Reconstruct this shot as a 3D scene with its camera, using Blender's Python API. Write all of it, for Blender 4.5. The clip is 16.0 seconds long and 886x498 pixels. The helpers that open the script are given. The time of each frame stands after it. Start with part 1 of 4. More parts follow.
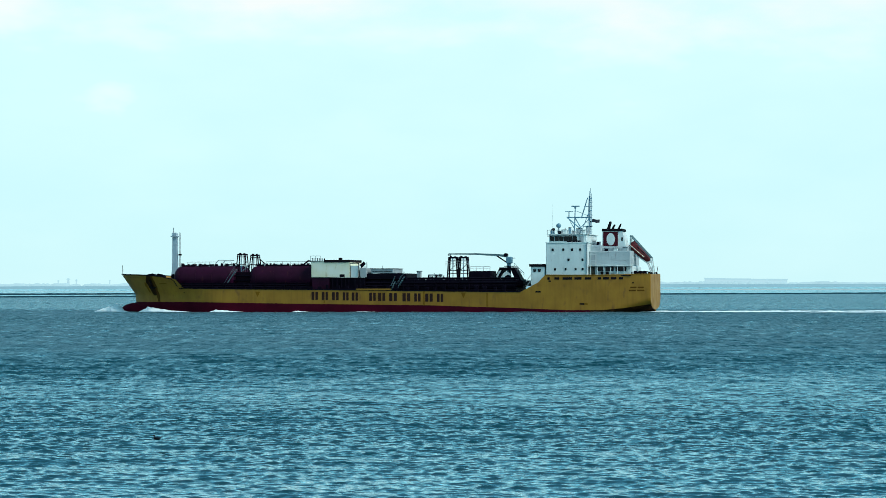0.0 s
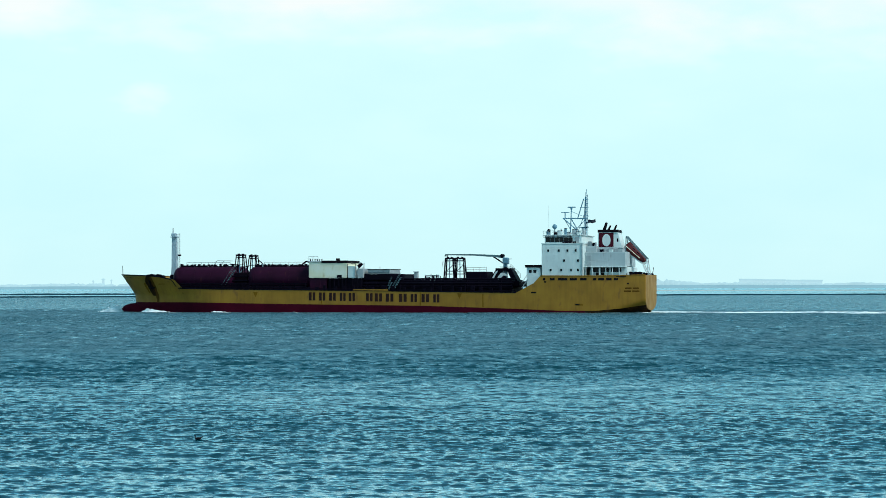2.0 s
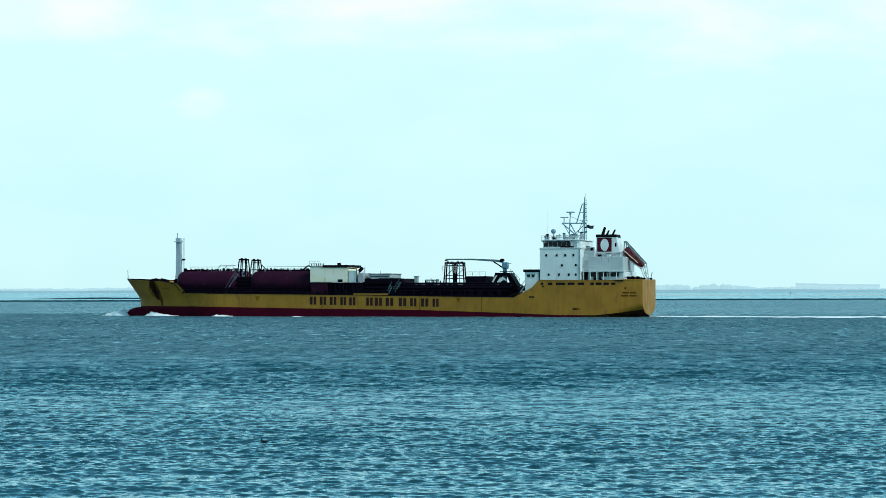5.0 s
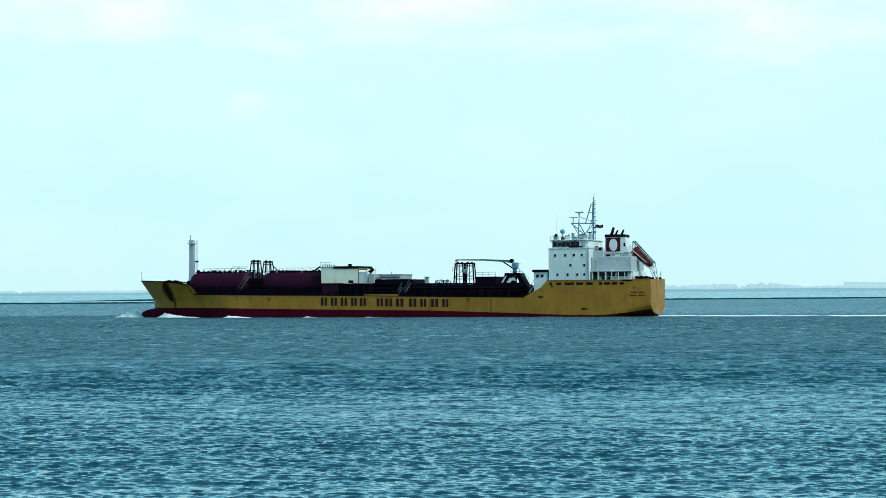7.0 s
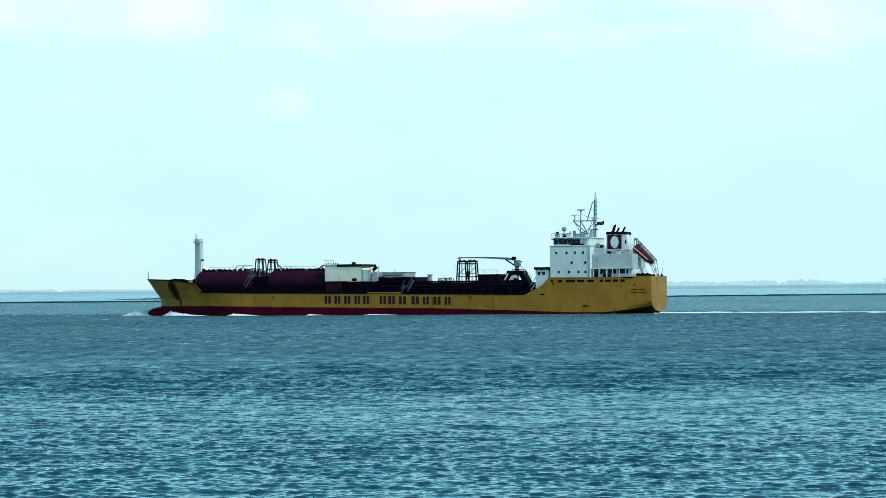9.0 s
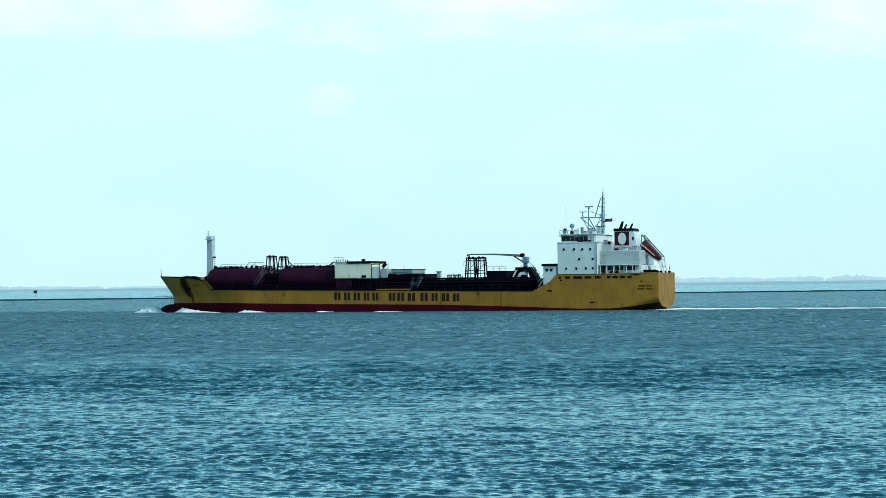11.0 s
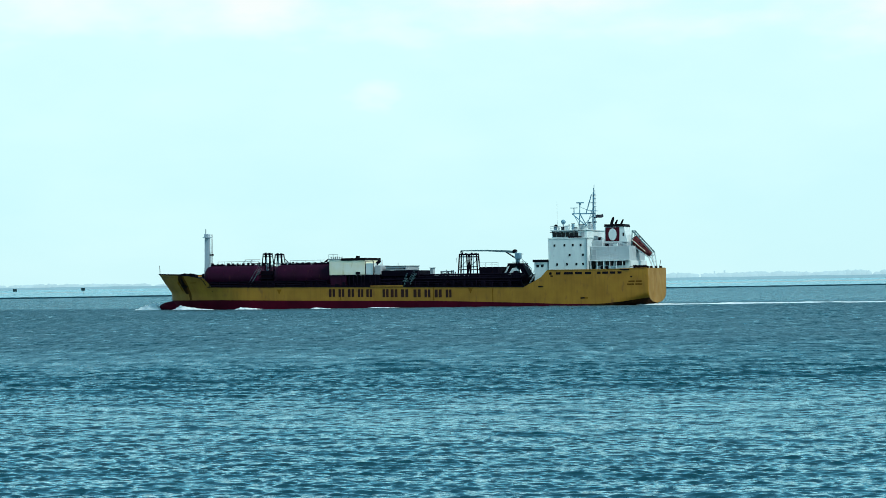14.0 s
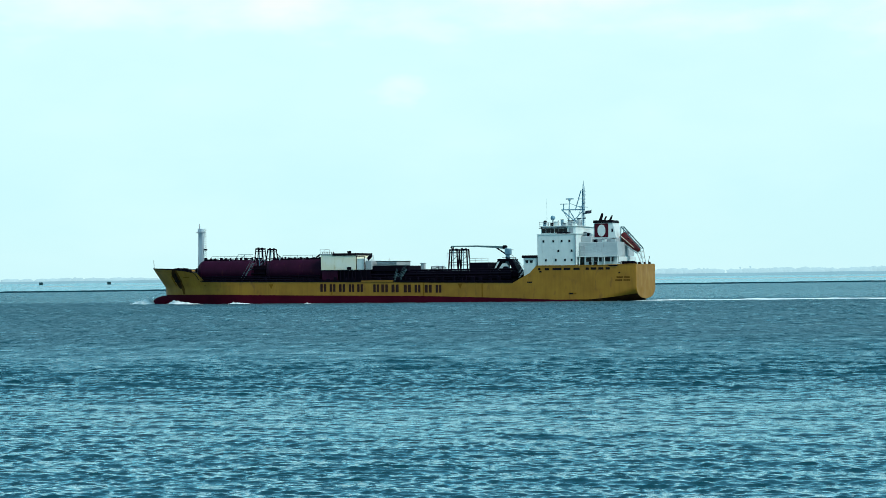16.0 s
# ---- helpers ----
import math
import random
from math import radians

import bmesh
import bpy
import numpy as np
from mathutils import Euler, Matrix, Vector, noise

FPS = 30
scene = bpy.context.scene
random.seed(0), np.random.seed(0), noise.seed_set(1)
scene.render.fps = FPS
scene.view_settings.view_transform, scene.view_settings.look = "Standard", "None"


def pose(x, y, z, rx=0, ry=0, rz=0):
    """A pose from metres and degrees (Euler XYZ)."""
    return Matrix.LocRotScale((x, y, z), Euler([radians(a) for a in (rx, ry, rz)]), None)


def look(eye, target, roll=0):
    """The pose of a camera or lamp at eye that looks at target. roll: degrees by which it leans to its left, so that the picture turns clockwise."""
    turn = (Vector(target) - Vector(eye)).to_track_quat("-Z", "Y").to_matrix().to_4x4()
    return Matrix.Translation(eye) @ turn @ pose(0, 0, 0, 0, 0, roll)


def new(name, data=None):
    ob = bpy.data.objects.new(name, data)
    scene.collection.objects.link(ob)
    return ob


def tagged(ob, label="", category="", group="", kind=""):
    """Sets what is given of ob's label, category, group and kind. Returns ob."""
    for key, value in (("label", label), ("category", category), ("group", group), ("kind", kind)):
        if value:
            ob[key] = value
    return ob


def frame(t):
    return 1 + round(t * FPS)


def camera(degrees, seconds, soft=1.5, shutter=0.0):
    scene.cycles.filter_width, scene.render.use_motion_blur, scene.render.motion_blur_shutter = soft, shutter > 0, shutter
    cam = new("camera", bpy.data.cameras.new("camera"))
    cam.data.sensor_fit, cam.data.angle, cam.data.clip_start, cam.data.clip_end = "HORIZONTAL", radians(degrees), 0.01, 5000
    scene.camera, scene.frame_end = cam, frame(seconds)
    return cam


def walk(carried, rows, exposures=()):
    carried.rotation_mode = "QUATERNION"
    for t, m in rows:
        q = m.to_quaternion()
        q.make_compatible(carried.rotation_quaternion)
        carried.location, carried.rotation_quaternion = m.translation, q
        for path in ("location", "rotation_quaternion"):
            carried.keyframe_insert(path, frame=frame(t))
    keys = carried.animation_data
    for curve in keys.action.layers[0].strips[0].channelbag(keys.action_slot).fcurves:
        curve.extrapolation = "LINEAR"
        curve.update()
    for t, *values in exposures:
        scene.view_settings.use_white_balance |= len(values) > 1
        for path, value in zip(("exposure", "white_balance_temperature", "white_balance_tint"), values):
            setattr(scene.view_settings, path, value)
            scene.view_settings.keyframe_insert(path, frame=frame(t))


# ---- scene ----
# Camera: held by hand on the shore, turning after the ship. Seconds, turn to the left, tilt up, lean to the left.
VIEW = [
    (0, -1.569, 0.933, -0.160),
    (0.5, -1.354, 0.888, -0.180),
    (1, -1.121, 0.869, -0.200),
    (1.5, -0.891, 0.898, -0.176),
    (2, -0.696, 0.949, -0.103),
    (2.5, -0.490, 0.991, -0.036),
    (3, -0.282, 1.016, 0.083),
    (3.5, -0.058, 1.034, 0.107),
    (4, 0.157, 1.041, 0.067),
    (6.5, 1.652, 1.089, -0.272),
    (7, 1.909, 1.075, -0.328),
    (7.5, 2.169, 1.068, -0.357),
    (8, 2.408, 1.053, -0.394),
    (8.5, 2.658, 1.048, -0.410),
    (9, 2.902, 1.016, -0.495),
    (11.5, 4.349, 0.918, -0.585),
    (12, 4.636, 0.899, -0.642),
    (12.5, 4.865, 0.876, -0.787),
    (13, 5.032, 0.857, -0.846),
    (13.5, 5.139, 0.855, -0.855),
    (14, 5.224, 0.835, -0.864),
    (14.5, 5.311, 0.803, -0.804),
    (15, 5.455, 0.758, -0.749),
    (15.5, 5.648, 0.728, -0.734),
    (16, 5.875, 0.712, -0.682),
]

EYE_HEIGHT = 4.51
cam = camera(22.34, 16.0, soft=0.85)
walk(cam, [(t, pose(0, 0, EYE_HEIGHT, 90 + tilt, 0, turn) @ pose(0, 0, 0, 0, 0, lean)) for t, turn, tilt, lean in VIEW],
     exposures=[(0, 0.0), (16, 0.0)])

# The ship's way over the water: seconds, x, y, turn.
TRACK = [
    (0, 0.00, 392.79, -14.45),
    (2, -6.45, 394.45, -14.43),
    (4, -12.89, 396.11, -14.40),
    (6, -19.34, 397.76, -14.38),
    (8, -25.78, 399.42, -14.36),
    (10, -32.23, 401.06, -14.33),
    (12, -38.68, 402.71, -14.31),
    (14, -45.13, 404.35, -14.29),
    (16, -51.58, 406.00, -14.27),
]

SHIP_ROWS = [(t, pose(x, y, 0, 0, 0, turn)) for t, x, y, turn in TRACK]

# ---- light: a bright, thin overcast with the sun behind it ----
SUN_ELEVATION, SUN_AZIMUTH = 46.0, 122.0  # degrees; azimuth from +Y (away from the shore) towards +X


def make_world():
    world = bpy.data.worlds.new("sky")
    scene.world = world
    world.use_nodes = True
    nt = world.node_tree
    nt.nodes.clear()
    N, L = nt.nodes.new, nt.links.new
    out = N("ShaderNodeOutputWorld")
    sky = N("ShaderNodeTexSky")
    sky.sky_type, sky.sun_disc = "NISHITA", False
    sky.sun_elevation, sky.sun_rotation = radians(SUN_ELEVATION), radians(SUN_AZIMUTH)
    clear = N("ShaderNodeBackground")
    clear.inputs["Strength"].default_value = 0.13
    tint = N("ShaderNodeMix")
    tint.data_type, tint.blend_type = "RGBA", "MULTIPLY"
    tint.inputs[0].default_value, tint.inputs[7].default_value = 1.0, (0.48, 1.0, 1.02, 1)
    L(sky.outputs[0], tint.inputs[6])
    L(tint.outputs[2], clear.inputs["Color"])
    co = N("ShaderNodeTexCoord")
    stretch = N("ShaderNodeMapping")
    stretch.inputs["Location"].default_value = (0.31, 0.0, 0.12)
    stretch.inputs["Scale"].default_value = (1.0, 1.0, 2.6)
    L(co.outputs["Generated"], stretch.inputs[0])
    puffs = N("ShaderNodeTexNoise")
    puffs.inputs["Scale"].default_value, puffs.inputs["Detail"].default_value, puffs.inputs["Roughness"].default_value = 9.0, 4.0, 0.5
    L(stretch.outputs[0], puffs.inputs["Vector"])
    fine = N("ShaderNodeTexNoise")
    fine.inputs["Scale"].default_value, fine.inputs["Detail"].default_value = 26.0, 5.0
    L(stretch.outputs[0], fine.inputs["Vector"])
    both = N("ShaderNodeMix")
    both.inputs[0].default_value = 0.3
    L(puffs.outputs[0], both.inputs[2])
    L(fine.outputs[0], both.inputs[3])
    # clouds grow thicker and whiter with height, thin haze lies on the horizon
    sep = N("ShaderNodeSeparateXYZ")
    L(co.outputs["Generated"], sep.inputs[0])
    rise = N("ShaderNodeMapRange")
    rise.inputs["From Min"].default_value, rise.inputs["From Max"].default_value = 0.04, 0.15
    rise.inputs["To Min"].default_value, rise.inputs["To Max"].default_value = -0.16, 0.14
    L(sep.outputs["Z"], rise.inputs["Value"])
    add = N("ShaderNodeMath")
    add.operation = "ADD"
    calm = N("ShaderNodeMath")
    calm.operation = "MULTIPLY_ADD"
    calm.inputs[1].default_value, calm.inputs[2].default_value = 0.6, 0.2
    L(both.outputs[0], calm.inputs[0])
    L(calm.outputs[0], add.inputs[0])
    L(rise.outputs[0], add.inputs[1])
    ramp = N("ShaderNodeValToRGB")
    e = ramp.color_ramp.elements
    e[0].position, e[0].color = 0.30, (0.63, 0.945, 0.99, 1)
    e[1].position, e[1].color = 0.66, (0.95, 0.985, 0.97, 1)
    mid = e.new(0.52)
    mid.color = (0.69, 0.985, 1.01, 1)
    # the few separate puffs: bearing, height, breadth and depth in degrees, strength
    total = add.outputs[0]
    for bearing, height, wide, tall, strength in ((-6.5, 4.8, 1.0, 0.6, 0.22), (-9.6, 7.0, 1.3, 0.9, 0.34), (-2.6, 7.4, 3.0, 0.8, 0.36), (-0.4, 4.1, 1.1, 0.6, 0.22), (-2.1, 5.9, 2.0, 0.4, -0.10), (-4.6, 3.4, 1.4, 0.4, 0.10), (7.0, 6.6, 3.2, 1.2, 0.16), (3.4, 2.6, 2.6, 0.5, 0.10)):
        b, h = radians(bearing), radians(height)
        off = N("ShaderNodeVectorMath")
        off.operation = "SUBTRACT"
        off.inputs[1].default_value = (math.sin(b) * math.cos(h), math.cos(b) * math.cos(h), math.sin(h))
        L(co.outputs["Generated"], off.inputs[0])
        size = N("ShaderNodeVectorMath")
        size.operation = "MULTIPLY"
        size.inputs[1].default_value = (1 / radians(wide), 1 / radians(wide), 1 / radians(tall))
        L(off.outputs[0], size.inputs[0])
        far = N("ShaderNodeVectorMath")
        far.operation = "LENGTH"
        L(size.outputs[0], far.inputs[0])
        soft = N("ShaderNodeMapRange")
        soft.interpolation_type = "SMOOTHSTEP"
        soft.inputs["From Min"].default_value, soft.inputs["From Max"].default_value = 0.0, 1.25
        soft.inputs["To Min"].default_value, soft.inputs["To Max"].default_value = strength * 0.55, 0.0
        L(far.outputs["Value"], soft.inputs["Value"])
        torn = N("ShaderNodeMath")
        torn.operation = "MULTIPLY"
        L(soft.outputs[0], torn.inputs[0])
        L(fine.outputs[0], torn.inputs[1])
        plus = N("ShaderNodeMath")
        plus.operation = "ADD"
        L(total, plus.inputs[0])
        L(torn.outputs[0], plus.inputs[1])
        total = plus.outputs[0]
    L(total, ramp.inputs[0])
    cloud = N("ShaderNodeBackground")
    cloud.inputs["Strength"].default_value = 1.05
    # above the whitish veil the air turns to a clear blue-green
    high = N("ShaderNodeMapRange")
    high.interpolation_type = "SMOOTHSTEP"
    high.inputs["From Min"].default_value, high.inputs["From Max"].default_value = 0.125, 0.20
    L(sep.outputs["Z"], high.inputs["Value"])
    cool = N("ShaderNodeMix")
    cool.data_type, cool.blend_type = "RGBA", "MULTIPLY"
    cool.inputs[7].default_value = (0.44, 1.0, 1.16, 1)
    L(high.outputs[0], cool.inputs[0])
    L(ramp.outputs[0], cool.inputs[6])
    L(cool.outputs[2], cloud.inputs["Color"])
    mix = N("ShaderNodeMixShader")
    veil = N("ShaderNodeMapRange")  # the bright haze is thick low down and opens to blue overhead
    veil.interpolation_type = "SMOOTHSTEP"
    veil.inputs["From Min"].default_value, veil.inputs["From Max"].default_value = 0.10, 0.42
    veil.inputs["To Min"].default_value, veil.inputs["To Max"].default_value = 0.92, 0.18
    L(sep.outputs["Z"], veil.inputs["Value"])
    L(veil.outputs[0], mix.inputs[0])
    L(clear.outputs[0], mix.inputs[1])
    L(cloud.outputs[0], mix.inputs[2])
    L(mix.outputs[0], out.inputs["Surface"])


make_world()
sun = new("sun", bpy.data.lights.new("sun", "SUN"))
sun.data.energy, sun.data.angle, sun.data.color = 2.8, radians(14), (1.0, 0.97, 0.91)
_a, _e = radians(SUN_AZIMUTH), radians(SUN_ELEVATION)
sun.matrix_world = look((0, 0, 0), (-math.sin(_a) * math.cos(_e), -math.cos(_a) * math.cos(_e), -math.sin(_e)))

# ---- materials ----


class Shader:
    """Short hand for building one procedural material."""

    def __init__(self, name):
        self.mat = bpy.data.materials.new(name)
        self.mat.use_nodes = True
        self.nt = self.mat.node_tree
        self.nt.nodes.clear()
        self.out = self.node("ShaderNodeOutputMaterial")
        self.bsdf = self.node("ShaderNodeBsdfPrincipled")
        self.link(self.bsdf.outputs[0], self.out.inputs["Surface"])
        self.co = self.node("ShaderNodeTexCoord").outputs["Object"]

    def node(self, kind):
        return self.nt.nodes.new(kind)

    def link(self, a, b):
        self.nt.links.new(a, b)

    def noise(self, scale, detail=4.0, stretch=(1, 1, 1), rough=0.55, where=None):
        m = self.node("ShaderNodeMapping")
        m.inputs["Scale"].default_value = stretch
        self.link(where or self.co, m.inputs[0])
        n = self.node("ShaderNodeTexNoise")
        n.inputs["Scale"].default_value, n.inputs["Detail"].default_value, n.inputs["Roughness"].default_value = scale, detail, rough
        self.link(m.outputs[0], n.inputs["Vector"])
        return n.outputs[0]

    def span(self, value, a, b, lo=0.0, hi=1.0):
        n = self.node("ShaderNodeMapRange")
        for k, v in (("From Min", a), ("From Max", b), ("To Min", lo), ("To Max", hi)):
            n.inputs[k].default_value = v
        self.link(value, n.inputs["Value"])
        return n.outputs[0]

    def mix(self, factor, a, b):
        n = self.node("ShaderNodeMix")
        n.data_type = "RGBA"
        for sock, v in ((n.inputs[0], factor), (n.inputs[6], a), (n.inputs[7], b)):
            if isinstance(v, (tuple, list)):
                sock.default_value = (*v, 1)
            elif isinstance(v, float):
                sock.default_value = v
            else:
                self.link(v, sock)
        return n.outputs[2]

    def maths(self, op, a, b):
        n = self.node("ShaderNodeMath")
        n.operation = op
        for sock, v in zip(n.inputs, (a, b)):
            if isinstance(v, (int, float)):
                sock.default_value = v
            else:
                self.link(v, sock)
        return n.outputs[0]

    def bump(self, height, strength, distance):
        n = self.node("ShaderNodeBump")
        n.inputs["Strength"].default_value, n.inputs["Distance"].default_value = strength, distance
        self.link(height, n.inputs["Height"])
        self.link(n.outputs[0], self.bsdf.inputs["Normal"])
        return n

    def done(self, color, rough, metal=0.0):
        b = self.bsdf
        if isinstance(color, (tuple, list)):
            b.inputs["Base Color"].default_value = (*color, 1)
        else:
            self.link(color, b.inputs["Base Color"])
        if isinstance(rough, float):
            b.inputs["Roughness"].default_value = rough
        else:
            self.link(rough, b.inputs["Roughness"])
        b.inputs["Metallic"].default_value = metal
        return self.mat


def paint(name, color, worn, streak=0.35, rust=(0.10, 0.035, 0.015), rusty=0.12, rough=0.45, gloss=0.35):
    """Ship's paint: patchy fading, vertical run marks, a little rust."""
    s = Shader(name)
    patch = s.span(s.noise(0.35, 5.0), 0.35, 0.7)
    runs = s.span(s.noise(1.0, 3.0, (2.2, 2.2, 0.16)), 0.45, 0.75, 0.0, streak)
    c = s.mix(patch, color, worn)
    c = s.mix(runs, c, tuple(0.62 * v for v in color))
    spots = s.span(s.noise(1.4, 6.0, (1, 1, 0.35)), 0.66 - rusty * 0.5, 0.74, 0.0, min(1.0, rusty * 4))
    c = s.mix(spots, c, rust)
    plates = s.noise(0.8, 2.0, (1.0, 1.0, 0.6))
    s.bump(plates, 0.25, 0.05)
    s.bsdf.inputs["Specular IOR Level"].default_value = gloss
    return s.done(c, s.span(patch, 0, 1, rough, rough + 0.2))


M_YELLOW = paint("yellow_hull_paint", (0.318, 0.154, 0.008), (0.235, 0.111, 0.007), 0.6, rusty=0.14)
M_BOOT = paint("red_antifouling", (0.062, 0.002, 0.011), (0.042, 0.002, 0.009), 0.3, rusty=0.03, rough=0.6, gloss=0.04)
M_WHITE = paint("white_ship_paint", (0.64, 0.73, 0.72), (0.56, 0.65, 0.65), 0.25, rusty=0.05, rough=0.4)
M_CREAM = paint("cream_ship_paint", (0.74, 0.75, 0.64), (0.70, 0.66, 0.44), 0.12, (0.42, 0.30, 0.06), 0.12)
M_TANK = paint("maroon_tank_paint", (0.028, 0.0012, 0.016), (0.016, 0.001, 0.010), 0.25, rusty=0.06, rough=0.5, gloss=0.12)
M_DECK = paint("maroon_deck_paint", (0.006, 0.002, 0.006), (0.004, 0.002, 0.005), 0.2, rusty=0.03, rough=0.6, gloss=0.04)
M_STEEL = paint("dark_painted_steel", (0.0025, 0.0018, 0.0055), (0.005, 0.003, 0.009), 0.2, rusty=0.03, rough=0.55, gloss=0.04)
M_GREY = paint("grey_ship_paint", (0.32, 0.37, 0.39), (0.24, 0.29, 0.31), 0.2, rusty=0.06)
M_PALEGREEN = paint("pale_green_crane_paint", (0.10, 0.19, 0.21), (0.08, 0.15, 0.17), 0.2, rusty=0.06)
M_BLACK = paint("black_soot_paint", (0.006, 0.005, 0.008), (0.010, 0.008, 0.011), 0.2, rusty=0.02, rough=0.6, gloss=0.04)
M_LETTER = paint("dark_lettering_paint", (0.020, 0.004, 0.006), (0.035, 0.010, 0.006), 0.2, rusty=0.02, gloss=0.15)
M_BRANDRED = paint("dark_red_funnel_paint", (0.065, 0.003, 0.011), (0.055, 0.003, 0.011), 0.1, rusty=0.02, gloss=0.15)
M_ORANGE = paint("orange_lifeboat_glassfibre", (0.12, 0.008, 0.008), (0.10, 0.009, 0.010), 0.15, rusty=0.02, rough=0.35)
M_RUST_SHADE = paint("rust_and_shade_plate", (0.022, 0.009, 0.005), (0.05, 0.022, 0.006), 0.5, rusty=0.2, rough=0.8, gloss=0.04)
M_CLOTH = paint("dark_flag_cloth", (0.03, 0.035, 0.05), (0.04, 0.04, 0.06), 0.2, rusty=0.0, rough=0.9)


def glass_material():
    s = Shader("dark_window_glass")
    m = s.done((0.004, 0.007, 0.010), 0.12)
    s.bsdf.inputs["Specular IOR Level"].default_value = 0.15
    s.bsdf.inputs["IOR"].default_value = 1.5
    return m


M_GLASS = glass_material()


def water_material():
    s = Shader("choppy_estuary_water")
    # the ripples stay with the place while the waves of the sheet run through them
    spot = s.node("ShaderNodeNewGeometry").outputs["Position"]
    sep = s.node("ShaderNodeSeparateXYZ")
    s.link(spot, sep.inputs[0])
    big = s.noise(2.1, 3.0, (0.75, 1.0, 1.0), 0.6, spot)
    small = s.noise(6.0, 3.0, (0.8, 1.0, 1.0), 0.6, spot)
    broad = s.maths("MULTIPLY", s.noise(0.75, 3.0, (1.0, 0.3, 1.0), 0.55, s.co), s.span(sep.outputs["Y"], 70, 300, 0.06, 2.0))
    height = s.maths("ADD", s.maths("ADD", s.maths("MULTIPLY", big, 0.075), s.maths("MULTIPLY", small, 0.012)), broad)
    patch = s.span(s.noise(0.022, 3.0, (0.4, 1.0, 1.0), 0.55, spot), 0.35, 0.68)
    # behind the training wall the water is sheltered and smoother
    line = s.maths("ADD", sep.outputs["Y"], s.maths("MULTIPLY", sep.outputs["X"], -0.33))
    shelter = s.span(line, 985, 1010, 1.0, 0.45)
    force = s.maths("MULTIPLY", s.span(patch, 0, 1, 0.6, 1.0), shelter)
    b = s.bump(height, 1.0, 1.0)
    s.link(force, b.inputs["Strength"])
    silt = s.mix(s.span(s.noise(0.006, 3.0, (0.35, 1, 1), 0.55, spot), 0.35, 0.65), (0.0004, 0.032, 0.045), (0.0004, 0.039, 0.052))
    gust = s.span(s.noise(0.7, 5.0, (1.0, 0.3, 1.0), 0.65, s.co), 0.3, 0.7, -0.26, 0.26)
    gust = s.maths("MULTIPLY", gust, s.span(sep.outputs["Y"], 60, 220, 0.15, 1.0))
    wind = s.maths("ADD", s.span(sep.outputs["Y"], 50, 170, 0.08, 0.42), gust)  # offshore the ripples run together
    wind = s.maths("MULTIPLY", wind, s.span(s.maths("ADD", sep.outputs["Y"], s.maths("MULTIPLY", sep.outputs["X"], 0.26)), 396, 440, 1.0, 0.62))  # lowered past the fairway to brighten the reflection there
    # the green body of the water below, and the sky on its skin
    body, skin, share = s.node("ShaderNodeBsdfDiffuse"), s.node("ShaderNodeBsdfGlossy"), s.node("ShaderNodeFresnel")
    both = s.node("ShaderNodeMixShader")
    share.inputs["IOR"].default_value = 1.66
    s.link(silt, body.inputs["Color"])
    skin.inputs["Color"].default_value = (0.72, 0.95, 1.02, 1)
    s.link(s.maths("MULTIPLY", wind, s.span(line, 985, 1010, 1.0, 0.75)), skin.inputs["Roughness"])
    for n in (skin, share):
        s.link(b.outputs[0], n.inputs["Normal"])
    # reflected sky dimmed by hand with distance offshore, lighter again past the fairway
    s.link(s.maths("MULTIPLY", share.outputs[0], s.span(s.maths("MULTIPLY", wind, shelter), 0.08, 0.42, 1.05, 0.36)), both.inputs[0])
    s.link(body.outputs[0], both.inputs[1])
    s.link(skin.outputs[0], both.inputs[2])
    s.link(both.outputs[0], s.out.inputs["Surface"])
    s.nt.nodes.remove(s.bsdf)
    return s.mat


def foam_material():
    s = Shader("white_foam")
    n = s.noise(0.9, 5.0, (0.4, 1, 1))
    s.bump(n, 0.8, 0.3)
    return s.done(s.mix(s.span(n, 0.3, 0.5), (0.46, 0.60, 0.64), (0.80, 0.88, 0.90)), 0.8)


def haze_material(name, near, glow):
    """Land kilometres off: dull green-grey, with the bright haze painted in as emission."""
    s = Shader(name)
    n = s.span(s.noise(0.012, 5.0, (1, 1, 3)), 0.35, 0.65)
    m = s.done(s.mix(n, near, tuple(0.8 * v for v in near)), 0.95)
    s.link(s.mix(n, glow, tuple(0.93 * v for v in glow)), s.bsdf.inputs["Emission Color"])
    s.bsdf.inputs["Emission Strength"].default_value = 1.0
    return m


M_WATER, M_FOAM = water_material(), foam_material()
# a kilometre of haze is mixed into the stone's teal base colour
M_STONE = paint("hazy_wet_stone", (0.004, 0.030, 0.046), (0.008, 0.042, 0.060), 0.2, (0.01, 0.02, 0.02), 0.1, 0.8, 0.1)
# dark beacons and buoy, their base colour lifted to include the haze
M_BEACON = paint("hazy_beacon_paint", (0.012, 0.045, 0.055), (0.018, 0.055, 0.065), 0.2, rusty=0.0, gloss=0.1)
M_STAIN = paint("brown_hull_stain", (0.20, 0.095, 0.010), (0.15, 0.07, 0.010), 0.4, rusty=0.1, rough=0.8, gloss=0.04)
M_RUN = paint("rust_run_paint", (0.085, 0.036, 0.007), (0.12, 0.055, 0.008), 0.4, rusty=0.1, rough=0.8, gloss=0.04)
M_MAST = paint("weathered_white_mast_paint", (0.36, 0.45, 0.51), (0.29, 0.38, 0.44), 0.25, rusty=0.08)
M_SPAR = paint("blue_grey_mast_paint", (0.10, 0.24, 0.33), (0.14, 0.28, 0.37), 0.2, rusty=0.04)
